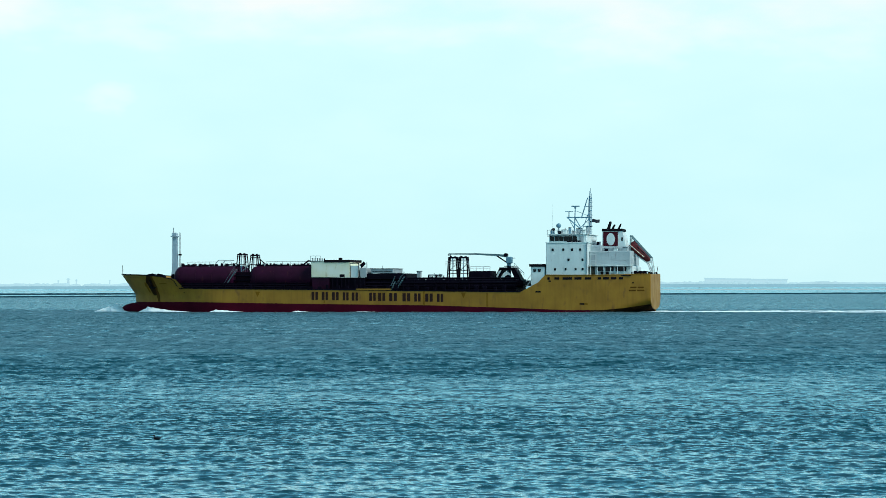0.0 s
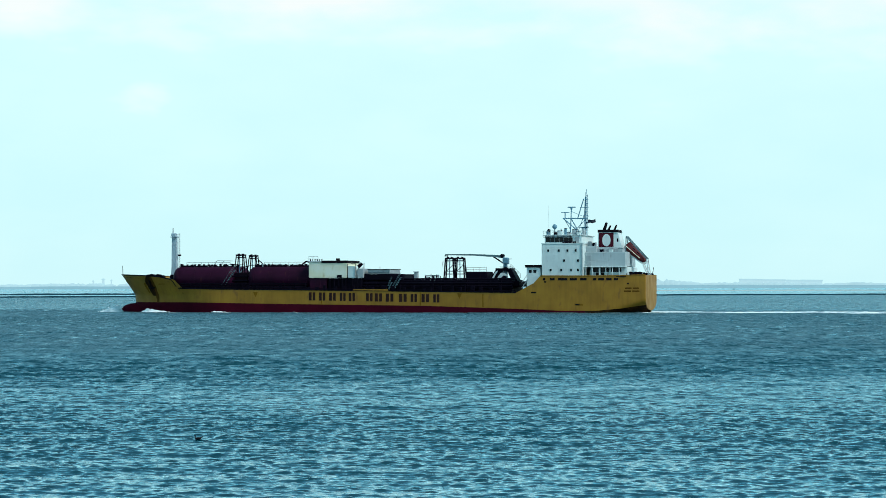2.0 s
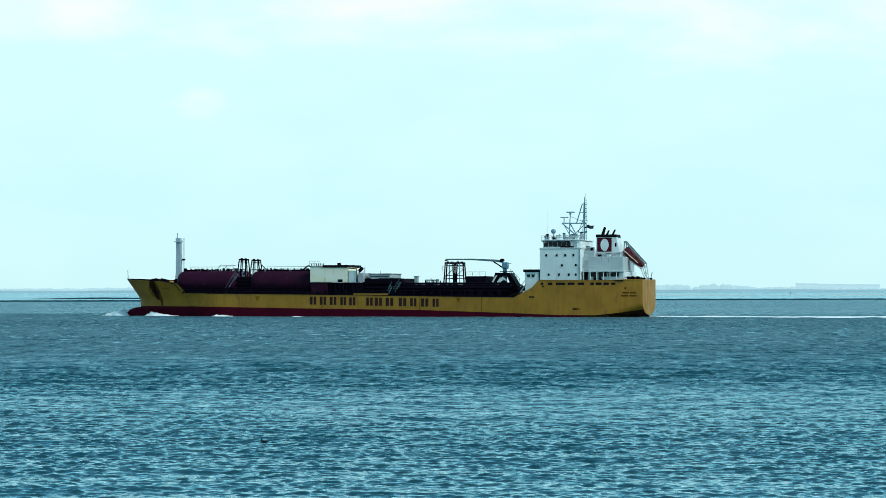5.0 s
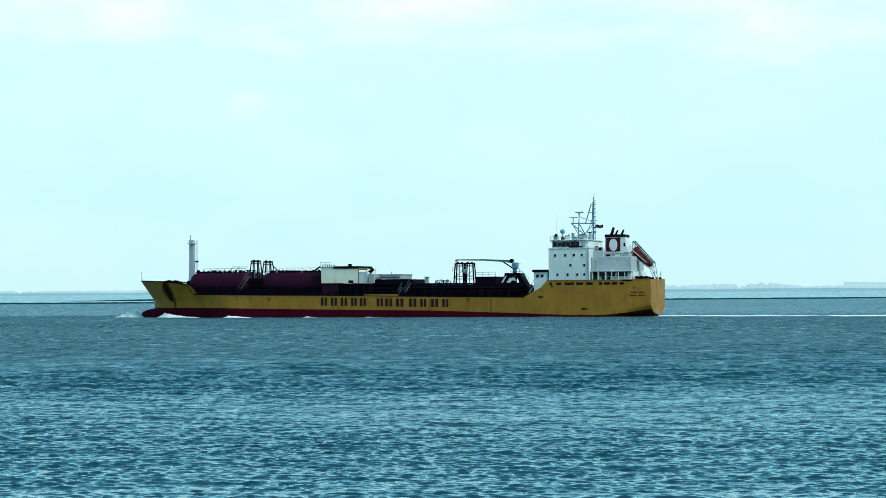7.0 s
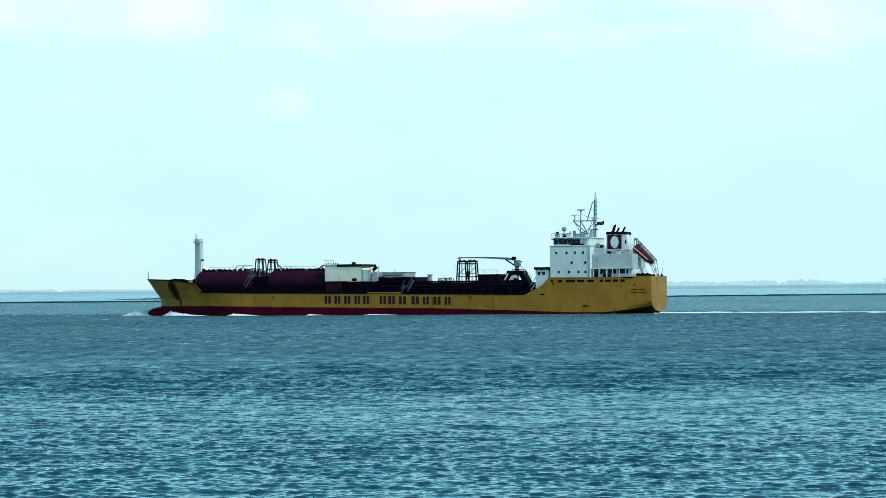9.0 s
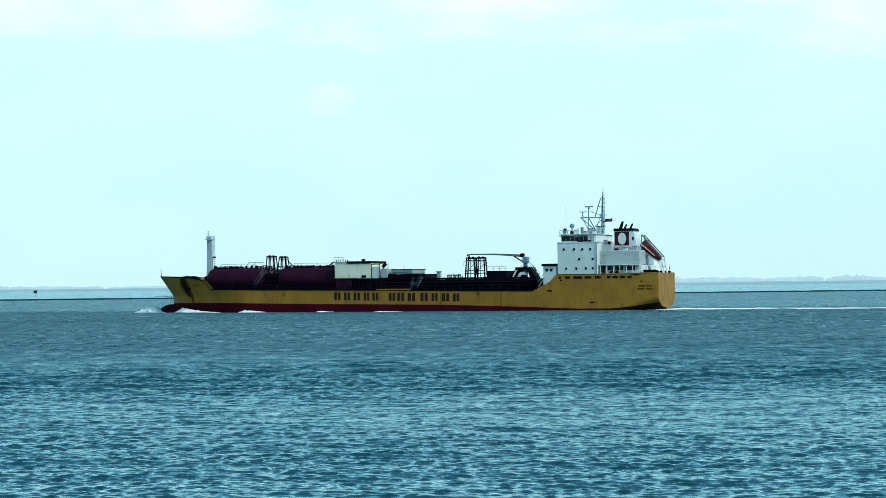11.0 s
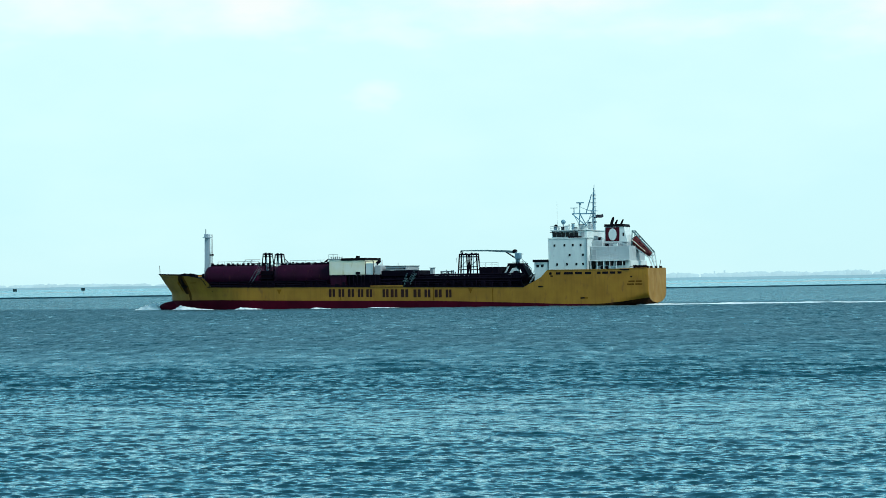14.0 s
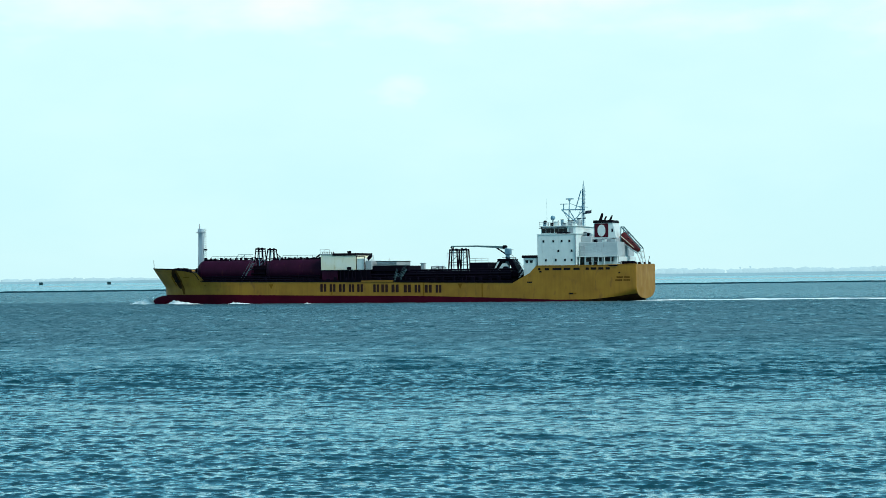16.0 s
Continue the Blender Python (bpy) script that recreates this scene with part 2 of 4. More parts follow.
M_DULL = paint("dull_white_paint", (0.40, 0.47, 0.49), (0.33, 0.40, 0.42), 0.25, rusty=0.08)
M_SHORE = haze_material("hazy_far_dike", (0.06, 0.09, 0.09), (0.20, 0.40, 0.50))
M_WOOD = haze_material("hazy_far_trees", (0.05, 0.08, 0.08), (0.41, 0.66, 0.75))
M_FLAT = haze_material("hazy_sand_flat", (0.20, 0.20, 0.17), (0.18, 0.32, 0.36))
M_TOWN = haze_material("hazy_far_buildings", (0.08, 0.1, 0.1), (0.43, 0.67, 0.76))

# ---- building tools ----


def part(name, bm, material, parent=None, label=""):
    """Links a bmesh as one mesh object under a thing or a part."""
    mesh = bpy.data.meshes.new(name)
    bm.to_mesh(mesh)
    bm.free()
    mesh.materials.append(material)
    ob = new(name, mesh)
    if parent is not None:
        ob.parent = parent
    return tagged(ob, label)


def box(x0, x1, y0, y1, z0, z1, bevel=0.05, bm=None):
    bm = bm or bmesh.new()
    r = bmesh.ops.create_cube(bm, size=1.0)
    bmesh.ops.transform(bm, verts=r["verts"], matrix=Matrix.LocRotScale(((x0 + x1) / 2, (y0 + y1) / 2, (z0 + z1) / 2), None, (x1 - x0, y1 - y0, z1 - z0)))
    if bevel:
        edges = list({e for v in r["verts"] for e in v.link_edges})
        bmesh.ops.bevel(bm, geom=edges, offset=bevel, segments=1, affect="EDGES")
    return bm


def bar(a, b, r0, r1=None, n=8, bm=None):
    """A round bar from a to b."""
    bm = bm or bmesh.new()
    a, b = Vector(a), Vector(b)
    d = b - a
    m = Matrix.Translation((a + b) / 2) @ d.to_track_quat("Z", "Y").to_matrix().to_4x4()
    bmesh.ops.create_cone(bm, cap_ends=True, segments=n, radius1=r0, radius2=r0 if r1 is None else r1, depth=d.length, matrix=m)
    return bm


def loft(rings, closed=True, caps=True):
    """A skin over rings of equal count."""
    bm = bmesh.new()
    vs = [[bm.verts.new(p) for p in ring] for ring in rings]
    n = len(rings[0])
    for a, b in zip(vs, vs[1:]):
        for i in range(n if closed else n - 1):
            j = (i + 1) % n
            bm.faces.new((a[i], a[j], b[j], b[i]))
    if caps and closed:
        bm.faces.new(vs[0][::-1])
        bm.faces.new(vs[-1])
    bmesh.ops.recalc_face_normals(bm, faces=bm.faces)
    return bm


def prism(profile, y0, y1, bevel=0.0):
    """A profile in x and z, drawn out from y0 to y1."""
    bm = loft([[(x, y0, z) for x, z in profile], [(x, y1, z) for x, z in profile]])
    if bevel:
        bmesh.ops.bevel(bm, geom=list(bm.edges), offset=bevel, segments=1, affect="EDGES")
    return bm


def curve_at(points, x):
    return float(np.interp(x, [p[0] for p in points], [p[1] for p in points]))


def smooth(ob):
    for f in ob.data.polygons:
        f.use_smooth = True
    return ob


# ---- the water: one sheet to the horizon, with real waves where the eye can tell them apart ----


def make_sea():
    r = [2.0, 8.0, 16.0, 22.0, 26.0, 28.4]
    while r[-1] < 4880:
        d = r[-1]
        r.append(d + (0.095 if d < 64 else d * 0.0015 if d < 200 else d * 0.0028 if d < 470 else d * 0.02))
    r = np.array(r)
    fine = np.radians(np.arange(-18.6, 18.2, 0.047))
    rest = np.radians(np.arange(20, 338, 6.0))
    az = np.concatenate([fine, rest])  # to the right of +Y
    RR, AA = np.meshgrid(r, az, indexing="ij")
    X, Y = RR * np.sin(AA), RR * np.cos(AA)
    step = np.maximum(np.gradient(r)[:, None], RR * np.radians(0.047) * 0.8)
    Z, DX, DY = np.zeros_like(X), np.zeros_like(X), np.zeros_like(X)
    rng = np.random.default_rng(7)
    for k in range(150):
        short = k < 108
        length = 0.18 * (4.2 ** rng.random()) if short else 1.3 * (5.0 ** rng.random())
        way = radians(-98) + rng.normal(0, 0.65 if short else 0.4)
        kx, ky = math.cos(way) * 2 * math.pi / length, math.sin(way) * 2 * math.pi / length
        amp = 0.0021 * (length / 0.5) ** 0.65 if short else 0.0015 * length
        keep = np.clip(length / (1.8 * step) - 1.0, 0, 1)
        ph = X * kx + Y * ky + rng.random() * 6.28
        Z += amp * keep * (np.sin(ph) + 0.28 * np.cos(2 * ph))
        DX += 0.8 * amp * keep * math.cos(way) * np.cos(ph)
        DY += 0.8 * amp * keep * math.sin(way) * np.cos(ph)
    # gusts: calmer and rougher patches
    g = np.zeros_like(X)
    for k in range(14):
        length = 25 * (6.0 ** rng.random())
        way = rng.random() * 6.28
        g += np.sin(X * math.cos(way) * 6.28 / length * 0.5 + Y * math.sin(way) * 6.28 / length + rng.random() * 6.28)
    slick = np.exp(-(((X + 24) / 17) ** 2 + ((Y - 86) / 9) ** 2))  # a smoother streak of current
    force = (1.0 + 0.06 * np.clip(g, -5, 5)) * (1 - 0.12 * slick) * (0.95 + 0.34 * np.clip((RR - 58) / 80, 0, 1))
    edge = np.ones(len(az))
    edge[len(fine):] = 0
    edge[:12] = np.linspace(0, 1, 12)
    edge[len(fine) - 12:len(fine)] = np.linspace(1, 0, 12)
    force *= edge[None, :] * np.clip((RR - 27) / 3, 0, 1) * np.clip((900 - RR) / 300, 0, 1)
    # pointed crests that lean the way the waves run
    Z *= force
    X = X + DX * force
    Y = Y + DY * force - 1.3 * Z
    nr, na = X.shape
    co = np.stack([X, Y, Z], -1).reshape(-1, 3)
    co = np.vstack([co, [[0, 0, 0]]])
    i = np.arange(nr - 1)[:, None] * na
    j = np.arange(na)[None, :]
    k = (j + 1) % na
    quads = np.stack([i + j, i + na + j, i + na + k, i + k], -1).reshape(-1, 4)[:, ::-1]
    fan = np.stack([np.full(na, nr * na), np.arange(na), (np.arange(na) + 1) % na], -1)[:, ::-1]
    mesh = bpy.data.meshes.new("water")
    mesh.vertices.add(len(co))
    mesh.vertices.foreach_set("co", co.ravel())
    mesh.loops.add(quads.size + fan.size)
    mesh.loops.foreach_set("vertex_index", np.concatenate([quads.ravel(), fan.ravel()]))
    starts = np.concatenate([np.arange(len(quads)) * 4, quads.size + np.arange(na) * 3])
    mesh.polygons.add(len(starts))
    mesh.polygons.foreach_set("loop_start", starts)
    mesh.update(calc_edges=True)
    mesh.polygons.foreach_set("use_smooth", np.ones(len(starts), bool))
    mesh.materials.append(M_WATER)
    return tagged(new("water", mesh), "choppy blue-green estuary water with small wind waves", "water", kind="structure")


sea = make_sea()

# ---- the far side ----


def heap_line(name, x0, x1, line, height, width, step, material, label, category, kind="structure", rough=0.5, seed=1):
    """A long low ridge with an uneven back, along y = line(x)."""
    rng = random.Random(seed)
    rings = []
    x = x0
    while x <= x1:
        y, h = line(x), height(x) * (1 + rough * (rng.random() - 0.5))
        rings.append([(x, y - width / 2, -0.6), (x, y - width * 0.2, h * 0.9), (x, y + width * 0.2, h), (x, y + width / 2, -0.6)])
        x += step * (0.7 + 0.6 * rng.random())
    ob = part(name, loft(rings), material)
    return tagged(ob, label, category, kind=kind)


def wall_line(x):
    return 1000 + 0.33 * x


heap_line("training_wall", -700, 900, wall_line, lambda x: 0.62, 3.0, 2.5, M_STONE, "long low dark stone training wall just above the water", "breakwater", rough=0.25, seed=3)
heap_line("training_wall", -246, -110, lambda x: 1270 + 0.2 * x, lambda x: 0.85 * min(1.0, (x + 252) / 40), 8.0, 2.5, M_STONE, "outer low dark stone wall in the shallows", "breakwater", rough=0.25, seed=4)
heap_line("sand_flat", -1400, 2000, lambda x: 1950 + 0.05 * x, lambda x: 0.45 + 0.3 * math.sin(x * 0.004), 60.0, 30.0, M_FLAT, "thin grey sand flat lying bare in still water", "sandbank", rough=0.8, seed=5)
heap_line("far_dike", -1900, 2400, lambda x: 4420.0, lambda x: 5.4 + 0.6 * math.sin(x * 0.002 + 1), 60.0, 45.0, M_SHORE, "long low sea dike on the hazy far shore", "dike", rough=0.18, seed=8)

WOOD_TOPS = [(-1900, 9), (-1331, 10.8), (-1250, 11), (-1220, 13), (-1190, 11), (-1111, 11.6), (-1000, 10), (-761, 10), (-700, 12), (-560, 11), (-300, 11.5), (-120, 14),
             (-19, 17.5), (90, 15), (140, 14.5), (230, 16.5), (285, 15.5), (340, 14), (372, 16), (412, 18.5), (439, 12.5), (452, 14.5), (494, 19.6), (527, 15.5), (565, 10.5), (636, 12),
             (830, 11), (880, 11.6), (980, 9.5), (1300, 10.5), (2400, 10)]


def far_woods():
    """Clumps of trees along the dike, too far off to count."""
    rng = random.Random(11)
    ball = bmesh.new()
    bmesh.ops.create_icosphere(ball, subdivisions=2, radius=1.0)
    bv = np.array([v.co[:] for v in ball.verts])
    bf = np.array([[v.index for v in f.verts] for f in ball.faces])
    ball.free()
    vs, fs, n = [], [], 0
    for k in range(620):
        x = rng.uniform(-1500, 1500)
        top = curve_at(WOOD_TOPS, x) * rng.uniform(0.80, 1.0)
        w, h = rng.uniform(6, 17), max(3.0, top - 1.5) / 2
        v = bv * np.array([w, 7.0, h]) * (1 + 0.22 * np.sin(bv[:, [0]] * 5 + k) * np.cos(bv[:, [2]] * 4 + k * 1.7))
        vs.append(v + np.array([x, 4450 + rng.uniform(0, 12), top - h]))
        fs.append(bf + n)
        n += len(bv)
    mesh = bpy.data.meshes.new("far_woods")
    mesh.from_pydata(np.vstack(vs).tolist(), [], np.vstack(fs).tolist())
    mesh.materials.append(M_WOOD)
    return smooth(tagged(new("far_woods", mesh), "hazy blue-grey belts of trees behind the far dike", "trees", kind="stuff"))


far_woods()


def far_shed(x0, x1, z, roof):
    """A long pale hall far behind the dike, with its low roof."""
    hall = tagged(new("far_hall"), "long pale hall veiled in haze behind the dike", "building", "halls on the far shore")
    hall.location = ((x0 + x1) / 2, 4480, 0)
    w = (x1 - x0) / 2
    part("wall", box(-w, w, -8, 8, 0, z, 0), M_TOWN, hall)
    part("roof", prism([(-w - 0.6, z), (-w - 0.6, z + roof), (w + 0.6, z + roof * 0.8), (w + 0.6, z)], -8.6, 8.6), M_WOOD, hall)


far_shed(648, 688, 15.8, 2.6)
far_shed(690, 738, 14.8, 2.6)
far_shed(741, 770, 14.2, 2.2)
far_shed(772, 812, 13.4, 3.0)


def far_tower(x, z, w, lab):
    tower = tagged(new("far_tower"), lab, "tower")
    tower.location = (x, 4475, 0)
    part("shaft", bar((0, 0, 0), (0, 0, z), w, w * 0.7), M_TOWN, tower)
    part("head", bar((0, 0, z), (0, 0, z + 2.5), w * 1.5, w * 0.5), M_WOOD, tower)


for _x, _z, _w in ((-642, 15, 1.6), (-622, 18.5, 3.0), (-606, 16.5, 1.8), (-540, 15, 1.5), (130, 15.5, 1.6), (150, 16.5, 2.0)):
    far_tower(_x, _z, _w, "slim hazy tower rising over the far shore")


def beacon(bearing, away):
    """A dark day mark on a pile."""
    a = radians(bearing)
    b = tagged(new("pile_beacon"), "dark box-shaped beacon on a thin pile in the water", "beacon", "pair of beacons")
    b.location = (away * math.sin(a), away * math.cos(a), 0)
    part("pile", bar((0, 0, -2), (0, 0, 2.6), 0.06), M_BEACON, b)
    part("box_mark", box(-1.05, 1.05, -1.05, 1.05, 2.1, 4.0, 0.1), M_BEACON, b)
    part("foot", bar((0, 0, -1), (0, 0, 0.3), 0.2), M_BEACON, b)


beacon(-16.04, 1500)
beacon(-14.35, 1500)


def spar_buoy(bearing, away):
    a = radians(bearing)
    b = tagged(new("spar_buoy"), "small dark spar buoy leaning in the tide", "buoy")
    b.matrix_basis = pose(away * math.sin(a), away * math.cos(a), 0, 0, 14, 0)
    part("spar", bar((0, 0, -1), (0, 0, 2.2), 0.28, 0.16), M_BEACON, b)
    part("top_mark", bar((0, 0, 2.2), (0, 0, 2.9), 0.4, 0.05), M_BEACON, b)


spar_buoy(8.07, 2000)

# ---- the tanker; x runs aft, y to starboard, z up from the waterline ----
ship = tagged(new("tanker_ship"), "yellow-hulled chemical tanker under way with white aft deckhouse", "ship")

SHEER = [(-48.3, 6.7), (-42, 6.45), (-38.6, 6.25), (-36.0, 5.75), (-35.0, 4.15), (-23, 4.0), (-12, 3.9), (10, 3.6), (26.2, 3.4), (29.2, 5.0), (30.4, 6.25), (40, 6.2), (48.1, 6.35)]
BOOT = [(-48, 1.75), (-34, 1.75), (-12, 1.42), (10, 1.15), (26, 0.65), (34, 0.32), (40, 0.32), (44, 0.7), (47, 1.15), (48.1, 1.3)]
STEM = [(-3.0, -44.6), (1.7, -45.5), (3.1, -45.6), (6.9, -48.4)]
LENGTH_AFT = 48.05


def half_width(x, z):
    """Half the hull's breadth at station x and height z."""
    run = x - curve_at(STEM, z)
    entry = 21.0 - 0.9 * max(0.0, min(z, 6.7))
    s = max(0.0, min(1.0, run / entry))
    w = 7.55 * (1 - (1 - s) ** 2.1) ** 0.85 if s > 0 else 0.0
    a = max(0.0, (x - 28) / 20.0)
    w = min(w, 7.55 - 1.2 * a * a)
    low = -3.2 + 3.5 * a * a  # the counter rises towards the stern
    if z < low + 2.2:
        w *= max(0.0, 1 - ((low + 2.2 - z) / 2.2) ** 2.4) ** 0.5
    return w


def hull_skin(lo, hi, rows, first=-99, last=99):
    """Both sides between two lines along the ship."""
    us = np.concatenate([np.linspace(0, 0.24, 26)[:-1], np.linspace(0.24, 0.75, 26)[:-1], np.linspace(0.75, 1, 30)])
    extra = [(v + 48.4) / 96.45 for v in (-36.0, -35.0, 26.2, 29.2, 30.4)]
    us = np.unique(np.concatenate([us, extra, [(38.0 + 48.4) / 96.45]]))
    us = [u for u in us if first - 0.01 <= -48.4 + 96.45 * u <= last + 0.01]
    bm = bmesh.new()
    for side in (-1, 1):
        grid = []
        for u in us:
            xs = -48.4 + 96.45 * u
            column = []
            for k in range(rows + 1):
                z = lo(xs) + (hi(xs) - lo(xs)) * k / rows
                front = curve_at(STEM, z)
                x = front + (LENGTH_AFT - front) * (xs + 48.4) / 96.45 if xs < -20 else xs
                if xs < -20:
                    x = front + (-20 - front) * (xs + 48.4) / 28.4
                column.append(bm.verts.new((x, side * half_width(x, z), z)))
            grid.append(column)
        for a, b in zip(grid, grid[1:]):
            for k in range(rows):
                q = (a[k], b[k], b[k + 1], a[k + 1])
                bm.faces.new(q if side < 0 else q[::-1])
    bmesh.ops.remove_doubles(bm, verts=bm.verts, dist=0.002)
    return bm


hull = smooth(part("hull", hull_skin(lambda x: curve_at(BOOT, x), lambda x: curve_at(SHEER, x), 14), M_YELLOW, ship, "yellow painted hull side plating with rust runs"))
smooth(part("boot_top", hull_skin(lambda x: -2.6, lambda x: curve_at(BOOT, x), 8, -99, 38.0), M_BOOT, hull, "dark red antifouling along the waterline"))
# one dark colour for the counter's black paint and the shadow beneath it
smooth(part("counter", hull_skin(lambda x: -2.6, lambda x: curve_at(BOOT, x), 8, 38.0, 99), M_RUST_SHADE, hull, "counter under the stern, black paint with its shadow coloured in"))


def transom():
    bm = bmesh.new()
    zs = np.linspace(0.05, 6.35, 26)
    ring = [(LENGTH_AFT, half_width(LENGTH_AFT, z), z) for z in zs]
    ring += [(LENGTH_AFT, -y, z) for x, y, z in ring[::-1]]
    back = [bm.verts.new(p) for p in ring]
    bm.faces.new(back)
    lip = [bm.verts.new((x + 0.10, y * 0.985, z)) for x, y, z in ring]
    bm.faces.new(lip[::-1])
    for i in range(len(ring)):
        j = (i + 1) % len(ring)
        bm.faces.new((back[i], back[j], lip[j], lip[i]))
    bmesh.ops.remove_doubles(bm, verts=bm.verts, dist=0.001)
    bmesh.ops.recalc_face_normals(bm, faces=bm.faces)
    return bm


part("transom", transom(), M_YELLOW, hull, "flat yellow transom with rounded lower corners")


def deck_plate(x0, x1, drop, n):
    """A deck laid between the hull's sides."""
    bm = bmesh.new()
    rows = []
    for x in np.linspace(x0, x1, n):
        z = curve_at(SHEER, x) - drop
        w = max(0.02, half_width(x, z) - 0.06)
        rows.append([bm.verts.new((x, y, zz)) for y, zz in ((-w, z), (0, z + 0.12), (w, z), (w, z - 0.1), (-w, z - 0.1))])
    for a, b in zip(rows, rows[1:]):
        for i in range(5):
            j = (i + 1) % 5
            bm.faces.new((a[i], a[j], b[j], b[i]))
    bmesh.ops.recalc_face_normals(bm, faces=bm.faces)
    return bm


part("forecastle_deck", deck_plate(-47.4, -36.5, 0.35, 12), M_DECK, hull)
part("main_deck", deck_plate(-34.9, 26.3, 0.25, 30), M_DECK, hull)
part("poop_deck", deck_plate(30.5, 48.0, 0.25, 14), M_DECK, hull)
part("forecastle_front", box(-36.5, -36.3, -5.2, 5.2, 3.9, 5.45, 0.02), M_DECK, hull)
part("poop_front", box(30.4, 30.6, -7.4, 7.4, 3.2, 6.0, 0.02), M_DECK, hull)
for _x0, _x1, _o in ((-48.2, -35.2, 0.0), (-34.9, 26.2, 0.0), (30.6, 48.0, 0.0)):
    for _s in (-1, 1):
        _bm = bmesh.new()
        _xs = np.linspace(_x0, _x1, 24)
        for _a, _b in zip(_xs, _xs[1:]):
            bar((_a, _s * half_width(_a, curve_at(SHEER, _a)), curve_at(SHEER, _a)), (_b, _s * half_width(_b, curve_at(SHEER, _b)), curve_at(SHEER, _b)), 0.07, n=6, bm=_bm)
        part("deck_edge", _bm, M_YELLOW if _x0 > 30 else M_STEEL, hull)


def bulb():
    rings = []
    for k in range(13):
        t = k / 12
        x = -48.4 + 5.4 * t
        r = 1.5 * max(0.02, 1 - (1 - min(1, t * 1.5)) ** 2.4) ** 0.5
        rings.append([(x, 0.85 * r * math.cos(a), 0.12 + r * math.sin(a)) for a in np.linspace(0, 2 * math.pi, 20, endpoint=False)])
    return loft(rings)


smooth(part("bulbous_bow", bulb(), M_BOOT, hull, "dark red bulbous bow breaking the surface"))


def on_side(x, z, proud, side=-1):
    return Vector((x, side * (half_width(x, z) + proud), z))


def side_patch(x0, x1, z0, z1, proud, nx=6, nz=4, slope=0.0):
    """A plate that follows the port side of the hull."""
    rings = []
    for i in range(nx + 1):
        x = x0 + (x1 - x0) * i / nx
        zs = [z0 + (z1 - z0) * k / nz for k in range(nz + 1)]
        rings.append([tuple(on_side(x + slope * (z - z0), z, proud)) for z in zs] + [tuple(on_side(x + slope * (z - z0), z, -0.05)) for z in zs[::-1]])
    return loft(rings)


def blot(rows, proud):
    """A stain of uneven outline on the port side; rows of height, fore edge and aft edge."""
    rng = random.Random(int(rows[0][1] * 100))
    hs, fore, aft = [r[0] for r in rows[::-1]], [r[1] for r in rows[::-1]], [r[2] for r in rows[::-1]]
    rings = []
    for z in np.linspace(hs[0], hs[-1], 14):
        a, b = np.interp(z, hs, fore) + rng.uniform(-0.08, 0.08), np.interp(z, hs, aft) + rng.uniform(-0.08, 0.08)
        xs = np.linspace(a, b, 4)
        rings.append([tuple(on_side(x, z, proud)) for x in xs] + [tuple(on_side(x, z, -0.05)) for x in xs[::-1]])
    return loft(rings)


def anchor():
    part("anchor_pocket", blot([(6.35, -41.6, -40.7), (5.4, -41.9, -40.4), (4.4, -41.5, -40.15), (3.5, -41.0, -39.9), (2.9, -40.5, -39.9)], 0.03), M_RUST_SHADE, hull, "dark rust-stained anchor pocket")
    part("stain", blot([(6.3, -40.75, -40.3), (4.5, -40.3, -39.6), (3.2, -40.0, -39.3), (1.8, -39.7, -39.2)], 0.02), M_RUN, hull, "brown rust stain under the anchor")
    part("stain", blot([(5.2, -42.4, -41.9), (4.2, -42.0, -41.5), (3.4, -41.5, -41.2)], 0.012), M_STAIN, hull, "brown rust stain under the anchor")
    a = bmesh.new()
    bar(on_side(-40.9, 5.7, 0.12), on_side(-40.5, 4.0, 0.15), 0.12, n=8, bm=a)
    bar(on_side(-41.2, 4.3, 0.15), on_side(-39.8, 4.3, 0.15), 0.16, 0.1, n=8, bm=a)
    part("anchor", a, M_BLACK, hull, "black stockless anchor housed in its pocket")


anchor()

# the lettering on the side: plain bars in the letters' places
LETTERS = [(-10.7, 1.45), (-8.85, 1.4), (-7.05, 1.5), (-5.1, 1.3), (-3.5, 1.4), (-0.4, 1.45), (1.15, 1.6), (3.1, 1.7), (5.45, 1.7), (7.55, 1.4), (9.45, 1.65), (11.55, 1.35)]
for _x, _w in LETTERS:
    _t = 3.48 - 0.016 * (_x + 10.7)
    for _a, _b in ((0.10, 0.44), (0.58, 0.90)):
        part("letter_bar", box(_x + _w * _a, _x + _w * _b, -7.575, -7.53, _t - 1.4, _t, 0.01), M_LETTER, hull)
for _z, _x0, _x1 in ((4.1, 44.7, 45.8), (4.1, 46.0, 47.0), (3.6, 44.5, 45.7), (3.6, 45.9, 47.1)):
    part("name_bar", side_patch(_x0, _x1, _z - 0.13, _z + 0.13, 0.015, 4, 1), M_RUN, hull)
for _x, _z in ((-20.3, 3.1), (16.3, 2.85)):
    part("load_mark", loft([[(_x - 0.45, y, _z + 0.45), (_x + 0.45, y, _z + 0.45), (_x, y, _z - 0.5)] for y in (-7.57, -7.5)]), M_STAIN, hull)
part("draught_board", box(9.3, 9.5, -7.58, -7.5, 1.2, 3.55, 0.01), M_STAIN, hull, "dark run of rust under a scupper")
for _x, _z, _w in ((29.2, 3.4, 0.9), (31.2, 5.2, 0.4), (36.7, 1.35, 0.7), (45.2, 4.9, 0.3)):
    part("scupper", side_patch(_x - _w / 2, _x + _w / 2, _z - 0.12, _z + 0.12, 0.02, 2, 1), M_BLACK, hull)
